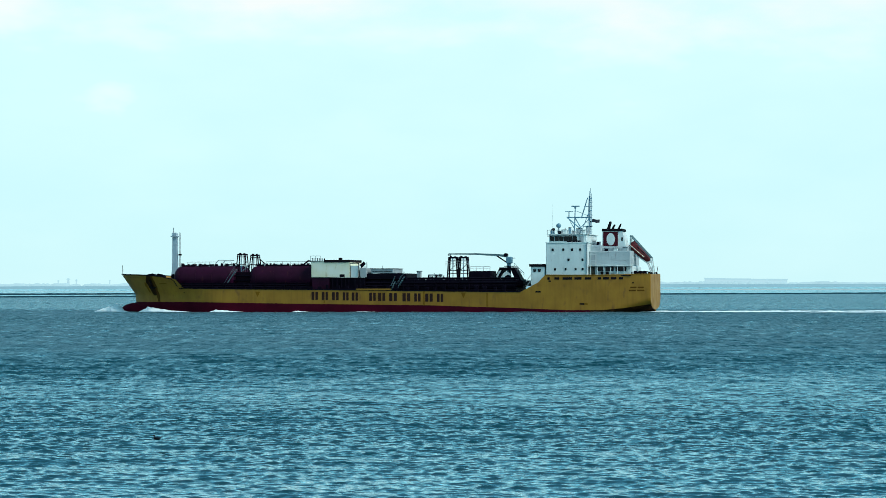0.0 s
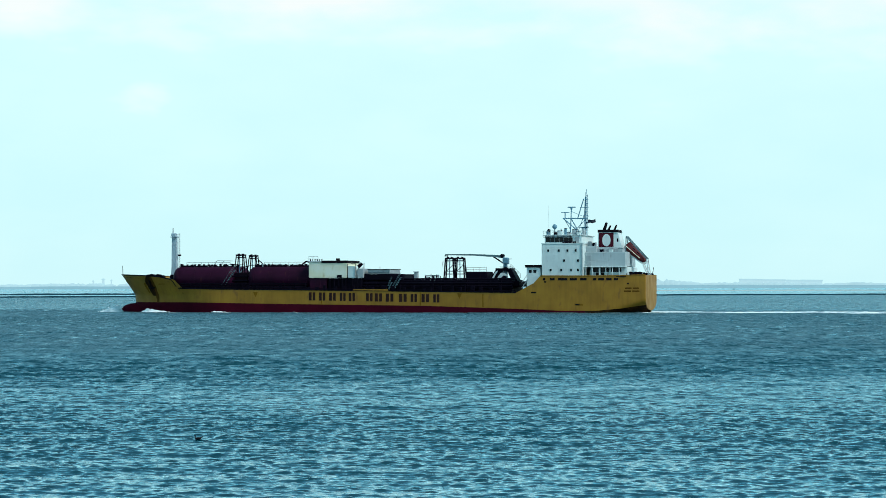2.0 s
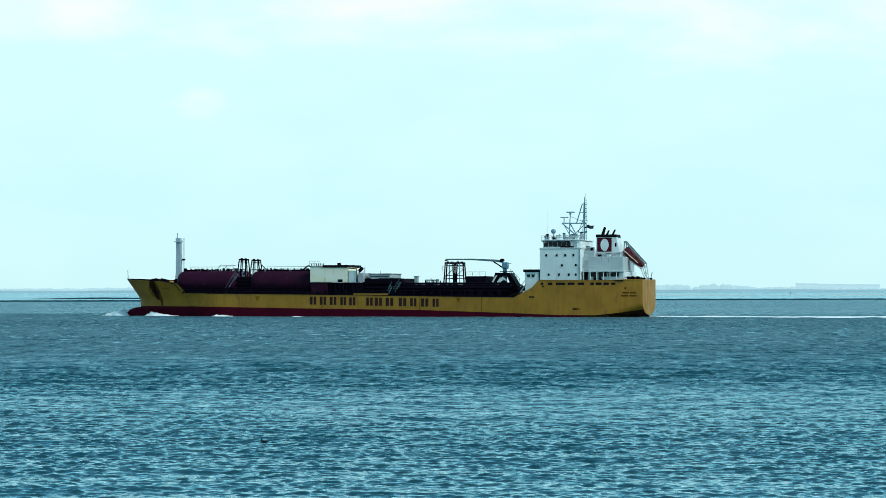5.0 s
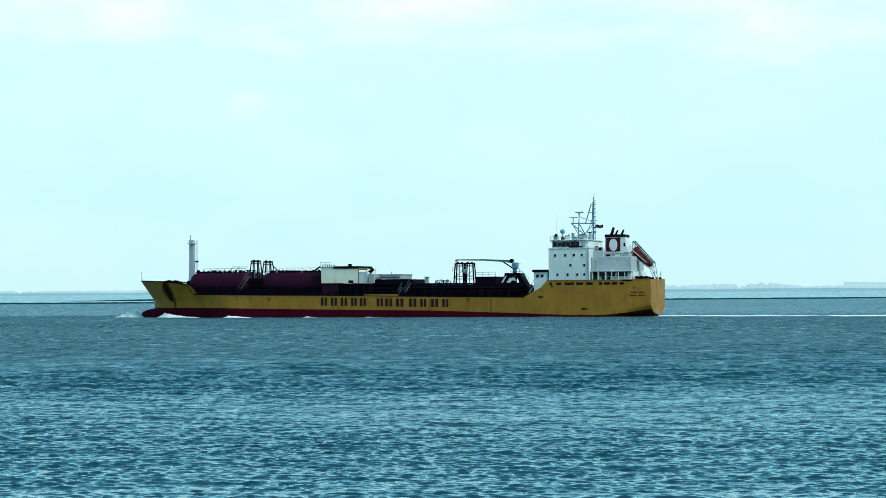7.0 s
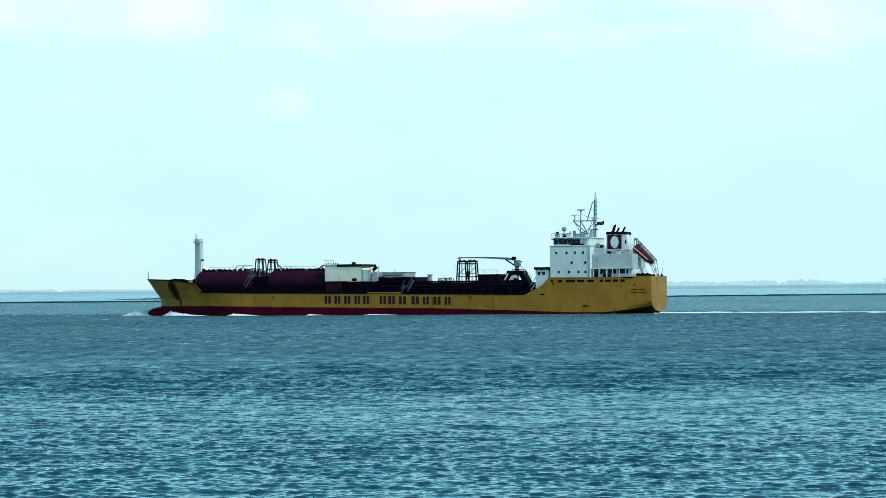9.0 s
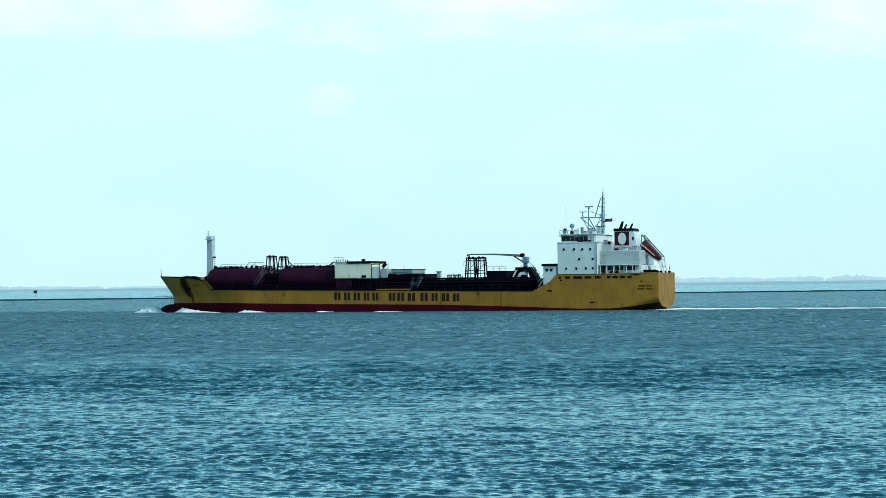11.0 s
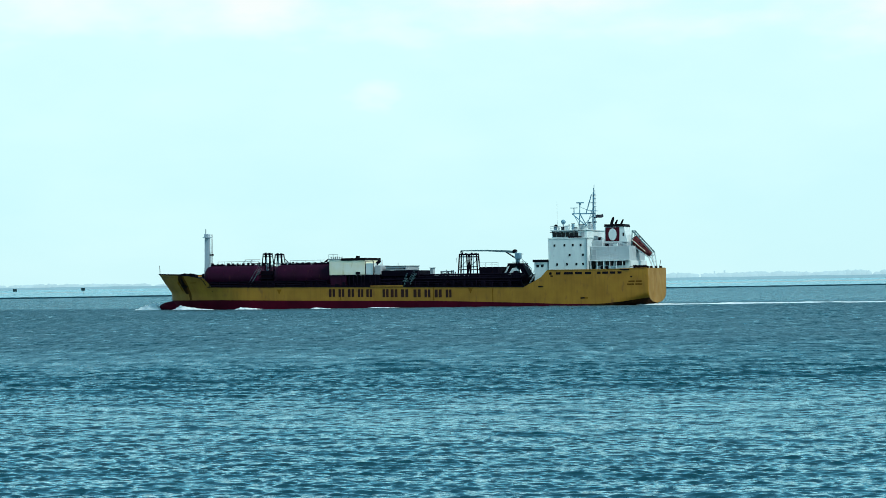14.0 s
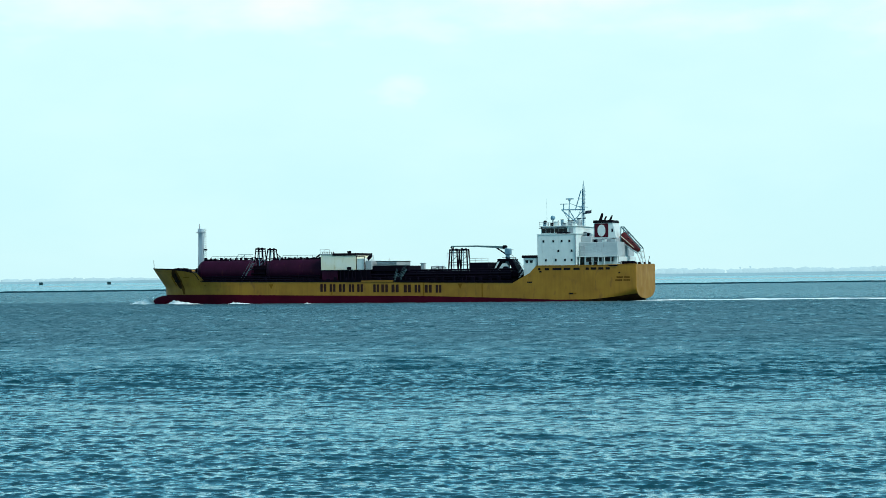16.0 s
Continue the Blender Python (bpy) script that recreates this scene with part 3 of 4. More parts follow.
for _x, _w in ((31.0, 0.42), (32.4, 0.8), (34.2, 1.6), (36.0, 1.2), (37.7, 1.1), (39.6, 0.6), (40.7, 1.0), (42.0, 0.9), (43.2, 0.7)):
    part("freeing_port", side_patch(_x - _w / 2, _x + _w / 2, 5.45, 5.85, 0.02, 3, 1), M_BLACK, hull, "dark freeing port in the bulwark")
part("coaming", side_patch(-2.6, 3.6, 3.5, 4.02, 0.02, 8, 1), M_YELLOW, hull, "raised yellow bulwark plate")
for _x0, _x1, _z0, _z1, _sl in ((-38.9, -37.4, 4.9, 5.05, 0.0), (-8.4, -8.2, 1.5, 2.0, 0.0), (20.3, 20.5, 0.9, 3.2, 0.0), (36.2, 37.6, 1.2, 1.5, 0.0)):
    part("stain", side_patch(_x0, _x1, _z0, _z1, 0.008, 3, 4, _sl), M_STAIN, hull, "brown rust stain on the plating")
part("jackstaff", bar((-48.0, 0, 6.5), (-48.1, 0, 8.3), 0.06, 0.04), M_STEEL, ship)


def mooring_gear():
    rng = random.Random(4)
    for x, r in ((-43.4, 0.16), (-42.6, 0.2), (-41.7, 0.36), (-41.1, 0.42), (-39.9, 0.4), (-39.3, 0.3), (-37.2, 0.34), (-36.6, 0.22)):
        w = part("mooring_drum", bar((x, -3.6, 6.1 + r * 0.5), (x, -2.2, 6.1 + r * 0.5), r, n=12), M_STEEL, ship)
        part("flange", bar((x, -3.7, 6.1 + r * 0.5), (x, -3.6, 6.1 + r * 0.5), r * 1.2, n=12), M_STEEL, w)
    for x in (44.6, 45.4, 46.3, 47.1):
        w = part("bollard", bar((x, -4.9, 6.0), (x, -4.9, 6.75), 0.22, 0.26, 10), M_STEEL, ship)
        part("cap", bar((x, -4.9, 6.75), (x, -4.9, 6.85), 0.32), M_STEEL, w)
    for y in (-5.0, -2.5, 1.0, 4.2):
        part("stern_roller", bar((47.7, y - 0.35, 6.5), (47.7, y + 0.35, 6.5), 0.22), M_BLACK, ship)


mooring_gear()


def railing(a, b, height=1.05, gap=1.6, thick=0.035, material=None, rails=3):
    """An open rail between two points: posts and bars."""
    a, b = Vector(a), Vector(b)
    n = max(1, int(round((b - a).length / gap)))
    rail = part("railing", bar(a + Vector((0, 0, height)), b + Vector((0, 0, height)), thick, n=6), material or M_GREY, ship)
    for k in range(1, rails):
        up = Vector((0, 0, height * k / rails))
        part("rail_bar", bar(a + up, b + up, thick * 0.7, n=5), material or M_GREY, rail)
    for i in range(n + 1):
        p = a.lerp(b, i / n)
        part("post", bar(p, p + Vector((0, 0, height)), thick, n=5), material or M_GREY, rail)
    return rail


def foremast():
    prof = [(-38.85, -0.6), (-37.45, -0.6), (-37.45, 0.6), (-38.85, 0.6)]
    rings = [[(-38.1 + (x + 38.15) * k, y * k, z) for x, y in prof] for z, k in ((5.9, 0.85), (8.0, 0.66), (13.0, 0.58), (13.9, 0.58))]
    m = part("foremast", loft(rings), M_MAST, ship, "tapered white box foremast on the forecastle")
    part("platform", box(-38.75, -37.5, -0.7, 0.7, 13.35, 13.5, 0.03), M_MAST, m)
    part("mast_head", box(-38.6, -37.7, -0.45, 0.45, 13.5, 14.1, 0.08), M_MAST, m)
    part("masthead_lamp", bar((-38.4, 0, 14.1), (-38.4, 0, 15.0), 0.12, 0.08), M_GREY, m)
    ladder = bmesh.new()
    for y in (-0.25, 0.25):
        bar((-37.2, y, 6.0), (-37.2, y, 14.1), 0.05, n=5, bm=ladder)
    for z in np.arange(6.2, 14.0, 0.4):
        bar((-37.2, -0.25, z), (-37.2, 0.25, z), 0.035, n=5, bm=ladder)
    part("ladder", ladder, M_GREY, m)
    part("floodlight", box(-37.4, -36.95, -0.3, 0.3, 10.0, 10.3, 0.04), M_STEEL, m)


foremast()


def cargo_tank(x0, x1, y, z, r):
    """A lying deck tank with domed ends, saddles and top fittings."""
    rings = []
    L = x1 - x0
    for t in (0.0, 0.02, 0.06, 0.12, 0.2, 0.3):
        k = math.sqrt(max(0.0004, 1 - (1 - t / 0.3) ** 2))
        rings.append((x0 + t / 0.3 * 1.3, r * k))
    full = rings + [(x0 + 1.3 + (L - 2.6) * k / 8, r) for k in range(1, 8)] + [(x0 + x1 - a, b) for a, b in rings[::-1]]
    ang = np.linspace(0, 2 * math.pi, 28, endpoint=False)
    t = smooth(part("cargo_tank", loft([[(x, y + rr * math.cos(a), z + rr * math.sin(a)) for a in ang] for x, rr in full]), M_TANK, ship, "lying maroon cylindrical deck tank with domed ends"))
    for k in range(3):
        x = x0 + 1.6 + (L - 3.2) * k / 2
        part("saddle", box(x - 0.25, x + 0.25, y - r * 0.8, y + r * 0.8, 3.3, z - r * 0.45, 0.03), M_DECK, t)
    for k in range(4):
        x = x0 + 1.5 + (L - 3.0) * k / 3
        band = loft([[(x + d, y + (r + 0.03) * math.cos(a), z + (r + 0.03) * math.sin(a)) for a in ang] for d in (-0.05, 0.05)])
        part("band", band, M_TANK, t)
    rng = random.Random(int(x0 * 10))
    for k in range(9):
        x = x0 + 1.2 + (L - 2.4) * (k + 0.4 * rng.random()) / 9
        h = rng.uniform(0.08, 0.5)
        part("tank_fitting", bar((x, y - 0.3, z + r - 0.1), (x, y - 0.3, z + r + h), rng.uniform(0.08, 0.28), n=8), M_GREY if k % 4 == 1 else M_STEEL, t)
    part("catwalk", box(x0 + 0.8, x1 - 0.5, y + 0.2, y + 1.0, z + r + 0.02, z + r + 0.1, 0.01), M_STEEL, t)
    return t


for _y in (-3.4, 3.4):
    cargo_tank(-36.9, -25.0, _y, 5.95, 2.1)
    cargo_tank(-22.9, -10.2, _y, 5.95, 2.1)
railing((-35.2, -1.6, 8.0), (-27.0, -1.6, 8.0), 0.8, 1.4, material=M_GREY, rails=2)
railing((-20.6, -1.6, 8.0), (-11.6, -1.6, 8.0), 0.8, 1.4, material=M_GREY, rails=2)
def tank_front():
    """The dark pipe rack and walkway along the tanks' feet."""
    rack = part("pipe_rack", box(-35.2, -11.2, -6.3, -5.9, 3.75, 4.15, 0.04), M_STEEL, ship, "dark pipe rack along the foot of the deck tanks")
    for z, y, r in ((4.35, -6.1, 0.14), (4.7, -5.95, 0.12), (5.0, -5.8, 0.09)):
        part("pipe", bar((-35.0, y, z), (-11.4, y, z), r), M_STEEL, rack)
    for k in range(13):
        x = -34.8 + k * 1.93
        part("stanchion", bar((x, -6.2, 3.7), (x, -6.2, 5.15), 0.08, n=6), M_STEEL, rack)
    for x0, x1 in ((-35.6, -33.0), (-32.4, -29.9), (-21.6, -19.4), (-18.9, -15.6), (-15.2, -11.8)):
        top = part("top_pipe_tray", box(x0, x1, -3.9, -3.0, 7.95, 8.28, 0.06), M_STEEL, ship, "dark pipe tray along the tank top")
        for k in range(3):
            x = x0 + 0.4 + (x1 - x0 - 0.8) * k / 2
            part("valve_wheel", bar((x, -3.6, 8.28), (x, -3.6, 8.46), 0.16, n=8), M_STEEL, top)
    arm = part("loading_arm", bar((-13.2, -3.2, 8.3), (-12.4, -3.2, 8.9), 0.14), M_STEEL, ship, "dark bent loading arm")
    part("elbow", bar((-12.4, -3.2, 8.9), (-11.5, -3.2, 8.75), 0.14), M_STEEL, arm)
    part("stem", bar((-11.6, -3.2, 7.9), (-11.6, -3.2, 8.8), 0.1), M_STEEL, arm)
    for x in (-30.0, -28.7):
        part("hoop_rail", bar((x, -2.6, 8.0), (x + 0.9, -2.6, 9.1), 0.06), M_GREY, ship)
    part("hoop_rail", bar((-29.1, -2.6, 9.1), (-26.2, -2.6, 9.05), 0.05), M_GREY, ship)


tank_front()
# between the tanks: pump block, stair and pipes
_blk = part("pump_block", box(-25.2, -22.7, -4.6, 4.6, 3.6, 7.0, 0.1), M_DECK, ship, "dark maroon pump block between the deck tanks")
for _z in (4.6, 5.5, 6.3):
    part("pipe", bar((-25.6, -4.9, _z), (-22.4, -4.9, _z), 0.13), M_STEEL, _blk)


def stair(a, b, width, material):
    s = bmesh.new()
    a, b = Vector(a), Vector(b)
    for y in (0, width):
        bar(a + Vector((0, y, 0)), b + Vector((0, y, 0)), 0.045, n=6, bm=s)
        bar(a + Vector((0, y, 0.9)), b + Vector((0, y, 0.9)), 0.025, n=6, bm=s)
    n = int((b - a).length / 0.3)
    for i in range(n + 1):
        p = a.lerp(b, i / n)
        box(p.x - 0.12, p.x + 0.12, p.y, p.y + width, p.z - 0.02, p.z + 0.02, 0, s)
    return part("stair", s, material, ship)


stair((-27.2, -5.6, 3.9), (-24.9, -5.6, 7.4), 0.7, M_PALEGREEN)
stair((-25.2, -2.2, 6.8), (-23.8, -2.2, 8.2), 0.6, M_WHITE)


def vent_tower(x, y, foot, top, spread, cap, leg=0.10, pipes=True):
    """A splayed frame of dark legs with crossbars, vent pipes and a flat double cap."""
    t = part("vent_tower", box(x - cap, x + cap, y - cap * 0.8, y + cap * 0.8, top - 0.28, top, 0.03), M_STEEL, ship, "dark steel vent tower on splayed legs")
    part("lower_cap", box(x - cap, x + cap, y - cap * 0.8, y + cap * 0.8, top - 0.62, top - 0.48, 0.03), M_STEEL, t)
    for sx in (-1, 1):
        for sy in (-1, 1):
            part("leg", bar((x + sx * spread, y + sy * spread * 0.8, foot), (x + sx * cap * 0.86, y + sy * cap * 0.7, top - 0.1), leg, n=6), M_STEEL, t)
    z = foot + (top - foot) * 0.42
    w = spread + (cap * 0.86 - spread) * 0.42
    part("crossbar", bar((x - w, y - w * 0.8, z), (x + w, y - w * 0.8, z), 0.06, n=6), M_STEEL, t)
    part("vent_head", bar((x - 0.4, y, top), (x - 0.4, y, top + 0.16), 0.2, n=10), M_STEEL, t)
    part("vent_head", bar((x + 0.35, y, top), (x + 0.35, y, top + 0.12), 0.2, n=10), M_STEEL, t)
    if pipes:
        part("vent_pipe", bar((x - 0.25, y, foot), (x - 0.25, y, top - 0.1), 0.09), M_SPAR, t)
        part("vent_pipe", bar((x + 0.3, y, foot), (x + 0.3, y, top - 0.1), 0.09), M_STEEL, t)
    return t


vent_tower(-24.65, -2.6, 7.0, 10.2, 0.95, 0.78)
vent_tower(-22.3, -2.6, 7.0, 10.05, 0.95, 0.72)
part("brace_pipe", bar((-21.4, -2.6, 9.2), (-20.0, -2.6, 8.0), 0.09), M_STEEL, ship)
part("brace_pipe", bar((-25.6, -2.6, 8.5), (-28.0, -2.6, 8.2), 0.07), M_STEEL, ship)
for _i, _x in enumerate((-29.6, -28.6, -27.4, -26.4)):
    part("gooseneck", bar((_x, -2.4, 7.7), (_x, -2.4, 8.45 + 0.12 * (_i % 2)), 0.12), M_STEEL if _i % 2 else M_GREY, ship)


def midship_house():
    h = part("machinery_house", box(-11.0, -4.05, -6.2, 1.5, 5.98, 8.75, 0.06), M_CREAM, ship, "cream-white machinery house with yellow stains on deck")
    part("roof_slab", box(-8.7, -4.0, -6.3, 1.6, 8.55, 9.0, 0.05), M_BLACK, h, "dark roof slab")
    part("roof_box", box(-6.7, -6.2, -4.0, -3.2, 9.0, 9.4, 0.04), M_BLACK, h)
    part("roof_edge", box(-11.2, -8.6, -6.3, 1.6, 8.75, 8.9, 0.03), M_GREY, h)
    for x in np.arange(-11.0, -8.7, 0.42):
        part("roof_vent", bar((x, -5.2, 8.9), (x, -5.2, 9.3), 0.09), M_STEEL, h)
    part("door", box(-5.9, -5.0, -6.24, -6.1, 6.0, 6.5, 0.03), M_BLACK, h)
    railing((-11.2, -5.9, 8.9), (-9.4, -5.9, 8.9), 0.8, 0.8, material=M_GREY, rails=2)
    lower = part("red_locker", box(-10.9, -7.8, -6.0, -2.0, 3.6, 5.94, 0.05), M_TANK, ship, "dark red steel locker under the machinery house")
    part("door", box(-9.8, -8.9, -6.04, -5.95, 3.8, 5.6, 0.03), M_TANK, lower)
    dark = part("deck_locker", box(-7.7, -1.6, -5.6, 1.5, 3.6, 5.94, 0.05), M_STEEL, ship, "dark deck locker in shade")
    for x in (-7.2, -6.4, -5.6, -4.9, -4.3, -3.2, -2.2):
        part("pillar", bar((x, -6.1, 3.5), (x, -6.1, 5.9), 0.1, n=6), M_STEEL, dark)
    s = part("white_locker", box(-4.0, -2.6, -6.0, -1.0, 5.98, 8.0, 0.06), M_WHITE, ship, "white locker framed by dark pipes")
    for x in (-4.05, -2.5):
        part("frame_pipe", bar((x, -6.12, 5.9), (x, -6.12, 8.45), 0.07), M_STEEL, s)
    part("frame_pipe", bar((-4.05, -6.12, 8.4), (-2.5, -6.12, 8.4), 0.07), M_STEEL, s)
    g = part("grey_locker", box(-2.4, -1.3, -5.6, -1.0, 5.98, 7.6, 0.06), M_GREY, ship)
    part("vent", bar((-1.6, -4.0, 7.6), (-1.6, -4.0, 8.6), 0.12), M_WHITE, g)
    part("vent", bar((-3.0, -4.0, 7.6), (-2.0, -4.0, 8.5), 0.3, 0.3), M_STEEL, g)


midship_house()


def deck_mass():
    """The dark clutter along the middle of the cargo deck."""
    trunk = part("cargo_trunk", box(-1.6, 24.8, -4.8, 4.8, 3.3, 5.6, 0.12), M_STEEL, ship, "long dark cargo trunk along the middle of the deck")
    for k in range(13):
        x = -1.0 + k * 2.0
        part("rib", box(x - 0.08, x + 0.08, -5.0, -4.78, 3.4, 5.6, 0.02), M_STEEL, trunk)
    for z, y, r in ((4.1, -5.6, 0.16), (4.5, -5.9, 0.13), (5.0, -5.4, 0.18), (5.75, -4.2, 0.14), (5.8, -3.6, 0.12)):
        part("deck_pipe", bar((-1.4, y, z), (25.2, y, z), r), M_STEEL, trunk)
    p = part("pump_room_top", box(-1.7, 5.7, -5.2, 3.0, 5.6, 6.62, 0.08), M_STEEL, ship, "dark low deckhouse amidships")
    part("canopy", box(-0.65, 3.3, -4.8, 2.0, 6.66, 7.45, 0.08), M_GREY, p, "pale grey canvas canopy")
    part("canopy_rim", box(-0.75, 3.4, -4.9, 2.1, 7.4, 7.5, 0.02), M_STEEL, p)
    part("canopy_seam", box(-0.5, 3.1, -4.84, -4.76, 6.92, 7.02, 0.02), M_STEEL, p)
    part("canopy_pole", bar((0.7, -2.0, 7.4), (0.7, -2.0, 8.0), 0.05), M_GREY, p)
    v = part("vent_post", box(6.95, 7.6, -2.4, -1.6, 5.5, 7.0, 0.06), M_GREY, ship)
    part("cap", box(6.85, 7.7, -2.5, -1.5, 6.95, 7.08, 0.02), M_GREY, v)
    rng = random.Random(9)
    for k in range(9):
        x = 8.9 + k * 0.34
        part("hose_drum" if k % 3 == 0 else "valve", bar((x, -2.0, 5.5), (x, -2.0, 6.1 + rng.random() * 0.6), rng.uniform(0.07, 0.2), n=8), M_GREY if k % 2 else M_STEEL, ship)
    part("pipe_bend", bar((8.9, -2.0, 6.35), (11.3, -2.0, 6.3), 0.12), M_GREY, ship)
    for x in (2.2, 5.5, 11.3, 17.0, 23.0):
        part("crossover", bar((x, -6.4, 3.5), (x, -6.4, 4.8), 0.14), M_STEEL, ship)
    part("stores_box", box(16.5, 20.1, -3.2, 2.0, 5.4, 7.0, 0.08), M_STEEL, ship, "dark stores box on deck")
    railing((16.5, -3.0, 7.0), (20.0, -3.0, 7.0), 0.75, 1.2, material=M_GREY, rails=2)
    part("deck_step", box(18.2, 26.0, -4.4, 4.4, 4.4, 5.35, 0.1), M_DECK, ship)
    stair((4.2, -6.6, 3.7), (5.6, -6.6, 6.0), 0.7, M_PALEGREEN)
    stair((3.3, -6.6, 3.6), (4.0, -6.6, 5.2), 0.5, M_PALEGREEN)
    stair((10.2, -6.3, 3.7), (11.6, -6.3, 5.5), 0.6, M_STEEL)


deck_mass()


def deck_rail():
    """The low dark rail with fittings at the deck's edge."""
    railing((-34.4, -7.25, 4.0), (-12.0, -7.25, 3.85), 0.42, 2.0, 0.05, M_STEEL, 2)
    railing((-12.0, -7.3, 3.75), (26.0, -7.3, 3.3), 0.42, 2.0, 0.05, M_STEEL, 2)
    rng = random.Random(21)
    for k in range(34):
        x = -33.5 + k * 1.72 + rng.uniform(-0.4, 0.4)
        part("fairlead" if k % 4 == 0 else "valve", box(x - rng.uniform(0.1, 0.4), x + rng.uniform(0.1, 0.4), -6.9, -6.5, 3.3, 4.2 + rng.random() * 0.5, 0.05), M_STEEL, ship)


deck_rail()


def manifold_tower(x, y):
    t = vent_tower(x, y, 5.4, 9.45, 0.92, 0.78, 0.13, False)
    part("riser", bar((x + 0.1, y - 0.65, 5.4), (x + 0.05, y - 0.55, 9.3), 0.08, n=6), M_SPAR, t)
    part("brace", bar((x - 0.85, y - 0.75, 6.7), (x + 0.8, y - 0.65, 8.3), 0.05, n=5), M_STEEL, t)
    part("platform", box(x - 0.95, x + 0.95, y - 0.8, y + 0.8, 6.55, 6.68, 0.02), M_STEEL, t)


manifold_tower(13.3, -2.0)
manifold_tower(15.15, -2.0)
railing((12.2, -2.9, 7.9), (16.2, -2.9, 7.9), 0.8, 1.2, material=M_GREY, rails=2)


def deck_crane():
    c = part("deck_crane", bar((22.7, 0, 4.2), (22.7, 0, 8.6), 0.45, 0.36, 16), M_SPAR, ship, "pale green deck crane with its jib stowed forward")
    part("slewing_head", box(22.3, 23.3, -0.6, 0.6, 8.3, 9.45, 0.12), M_SPAR, c)
    part("winch", bar((22.2, -0.5, 9.75), (22.2, 0.5, 9.75), 0.32, n=12), M_STEEL, c)
    part("platform_rail", bar((23.5, -0.7, 9.2), (24.0, -0.7, 9.2), 0.05), M_GREY, c)
    part("platform", box(22.0, 24.0, -1.0, 1.0, 7.75, 7.85, 0.02), M_STEEL, c)
    rings = [[(x, sy * w, zc + sz * h) for sy, sz in ((-1, -1), (1, -1), (1, 1), (-1, 1))] for x, zc, w, h in ((12.0, 10.0, 0.1, 0.09), (17.0, 9.95, 0.16, 0.14), (21.0, 9.72, 0.2, 0.2), (22.5, 9.55, 0.22, 0.24))]
    part("jib", loft(rings), M_PALEGREEN, c, "long thin pale green jib")
    part("luffing_ram", bar((22.3, 0, 8.5), (20.6, 0, 9.6), 0.12), M_STEEL, c)
    part("hook", bar((12.4, 0, 9.9), (12.4, 0, 9.2), 0.08), M_STEEL, c)
    part("floodlight", box(11.9, 12.2, -0.2, 0.2, 9.7, 9.9, 0.03), M_STEEL, c)
    # the A-shaped pedestal
    pier = part("crane_pedestal", prism([(25.2, 5.35), (24.0, 7.5), (23.2, 7.5), (24.2, 5.35)], -1.6, 1.6, 0.04), M_STEEL, ship, "dark A-shaped crane pedestal")
    part("leg", prism([(20.1, 5.35), (21.1, 5.35), (22.2, 7.5), (21.4, 7.5)], -1.6, 1.6, 0.04), M_STEEL, pier)
    part("cap", box(21.3, 24.1, -1.7, 1.7, 7.2, 7.6, 0.05), M_STEEL, pier)
    part("arch", prism([(21.3, 5.5), (22.2, 6.75), (22.9, 6.8), (23.5, 6.2), (23.1, 6.25), (22.75, 6.35), (22.4, 6.2), (21.95, 5.5)], -1.65, -1.5), M_WHITE, pier, "white painted arch")
    part("leg_stripe", prism([(20.5, 5.55), (21.3, 7.0), (21.75, 7.2), (20.95, 5.75)], -1.66, -1.58), M_WHITE, pier, "white stripe on the pedestal leg")
    part("hose_reel", bar((22.75, -1.7, 5.85), (22.75, -1.3, 5.85), 0.42, n=14), M_STEEL, pier)
    part("tie", box(20.6, 24.8, -1.5, 1.5, 5.3, 5.65, 0.04), M_STEEL, pier)
    railing((23.9, -1.2, 7.6), (25.6, -1.2, 5.9), 0.7, 0.9, material=M_GREY, rails=2)


deck_crane()


def small_house():
    h = part("companion_house", box(27.8, 30.2, -6.6, -3.5, 4.4, 7.7, 0.06), M_WHITE, ship, "small white companion house before the main deckhouse")
    part("roof", box(27.55, 30.3, -6.8, -3.3, 7.66, 8.1, 0.04), M_BLACK, h, "dark roof")
    for x in (28.45, 29.25):
        part("window", prism([(x - 0.3, 7.25), (x + 0.3, 7.25), (x + 0.2, 6.75), (x - 0.2, 6.75)], -6.64, -6.58), M_GLASS, h)
    stair((27.0, -6.9, 4.2), (28.0, -6.9, 5.6), 0.5, M_GREY)


small_house()


def porthole(x, z, y, parent, r=0.17):
    p = part("porthole", box(x - r, x + r, y - 0.05, y + 0.02, z - r * 1.25, z + r * 1.25, 0.05), M_STEEL, parent)
    part("glass", box(x - r * 0.75, x + r * 0.75, y - 0.065, y - 0.04, z - r, z + r, 0.02), M_GLASS, p)


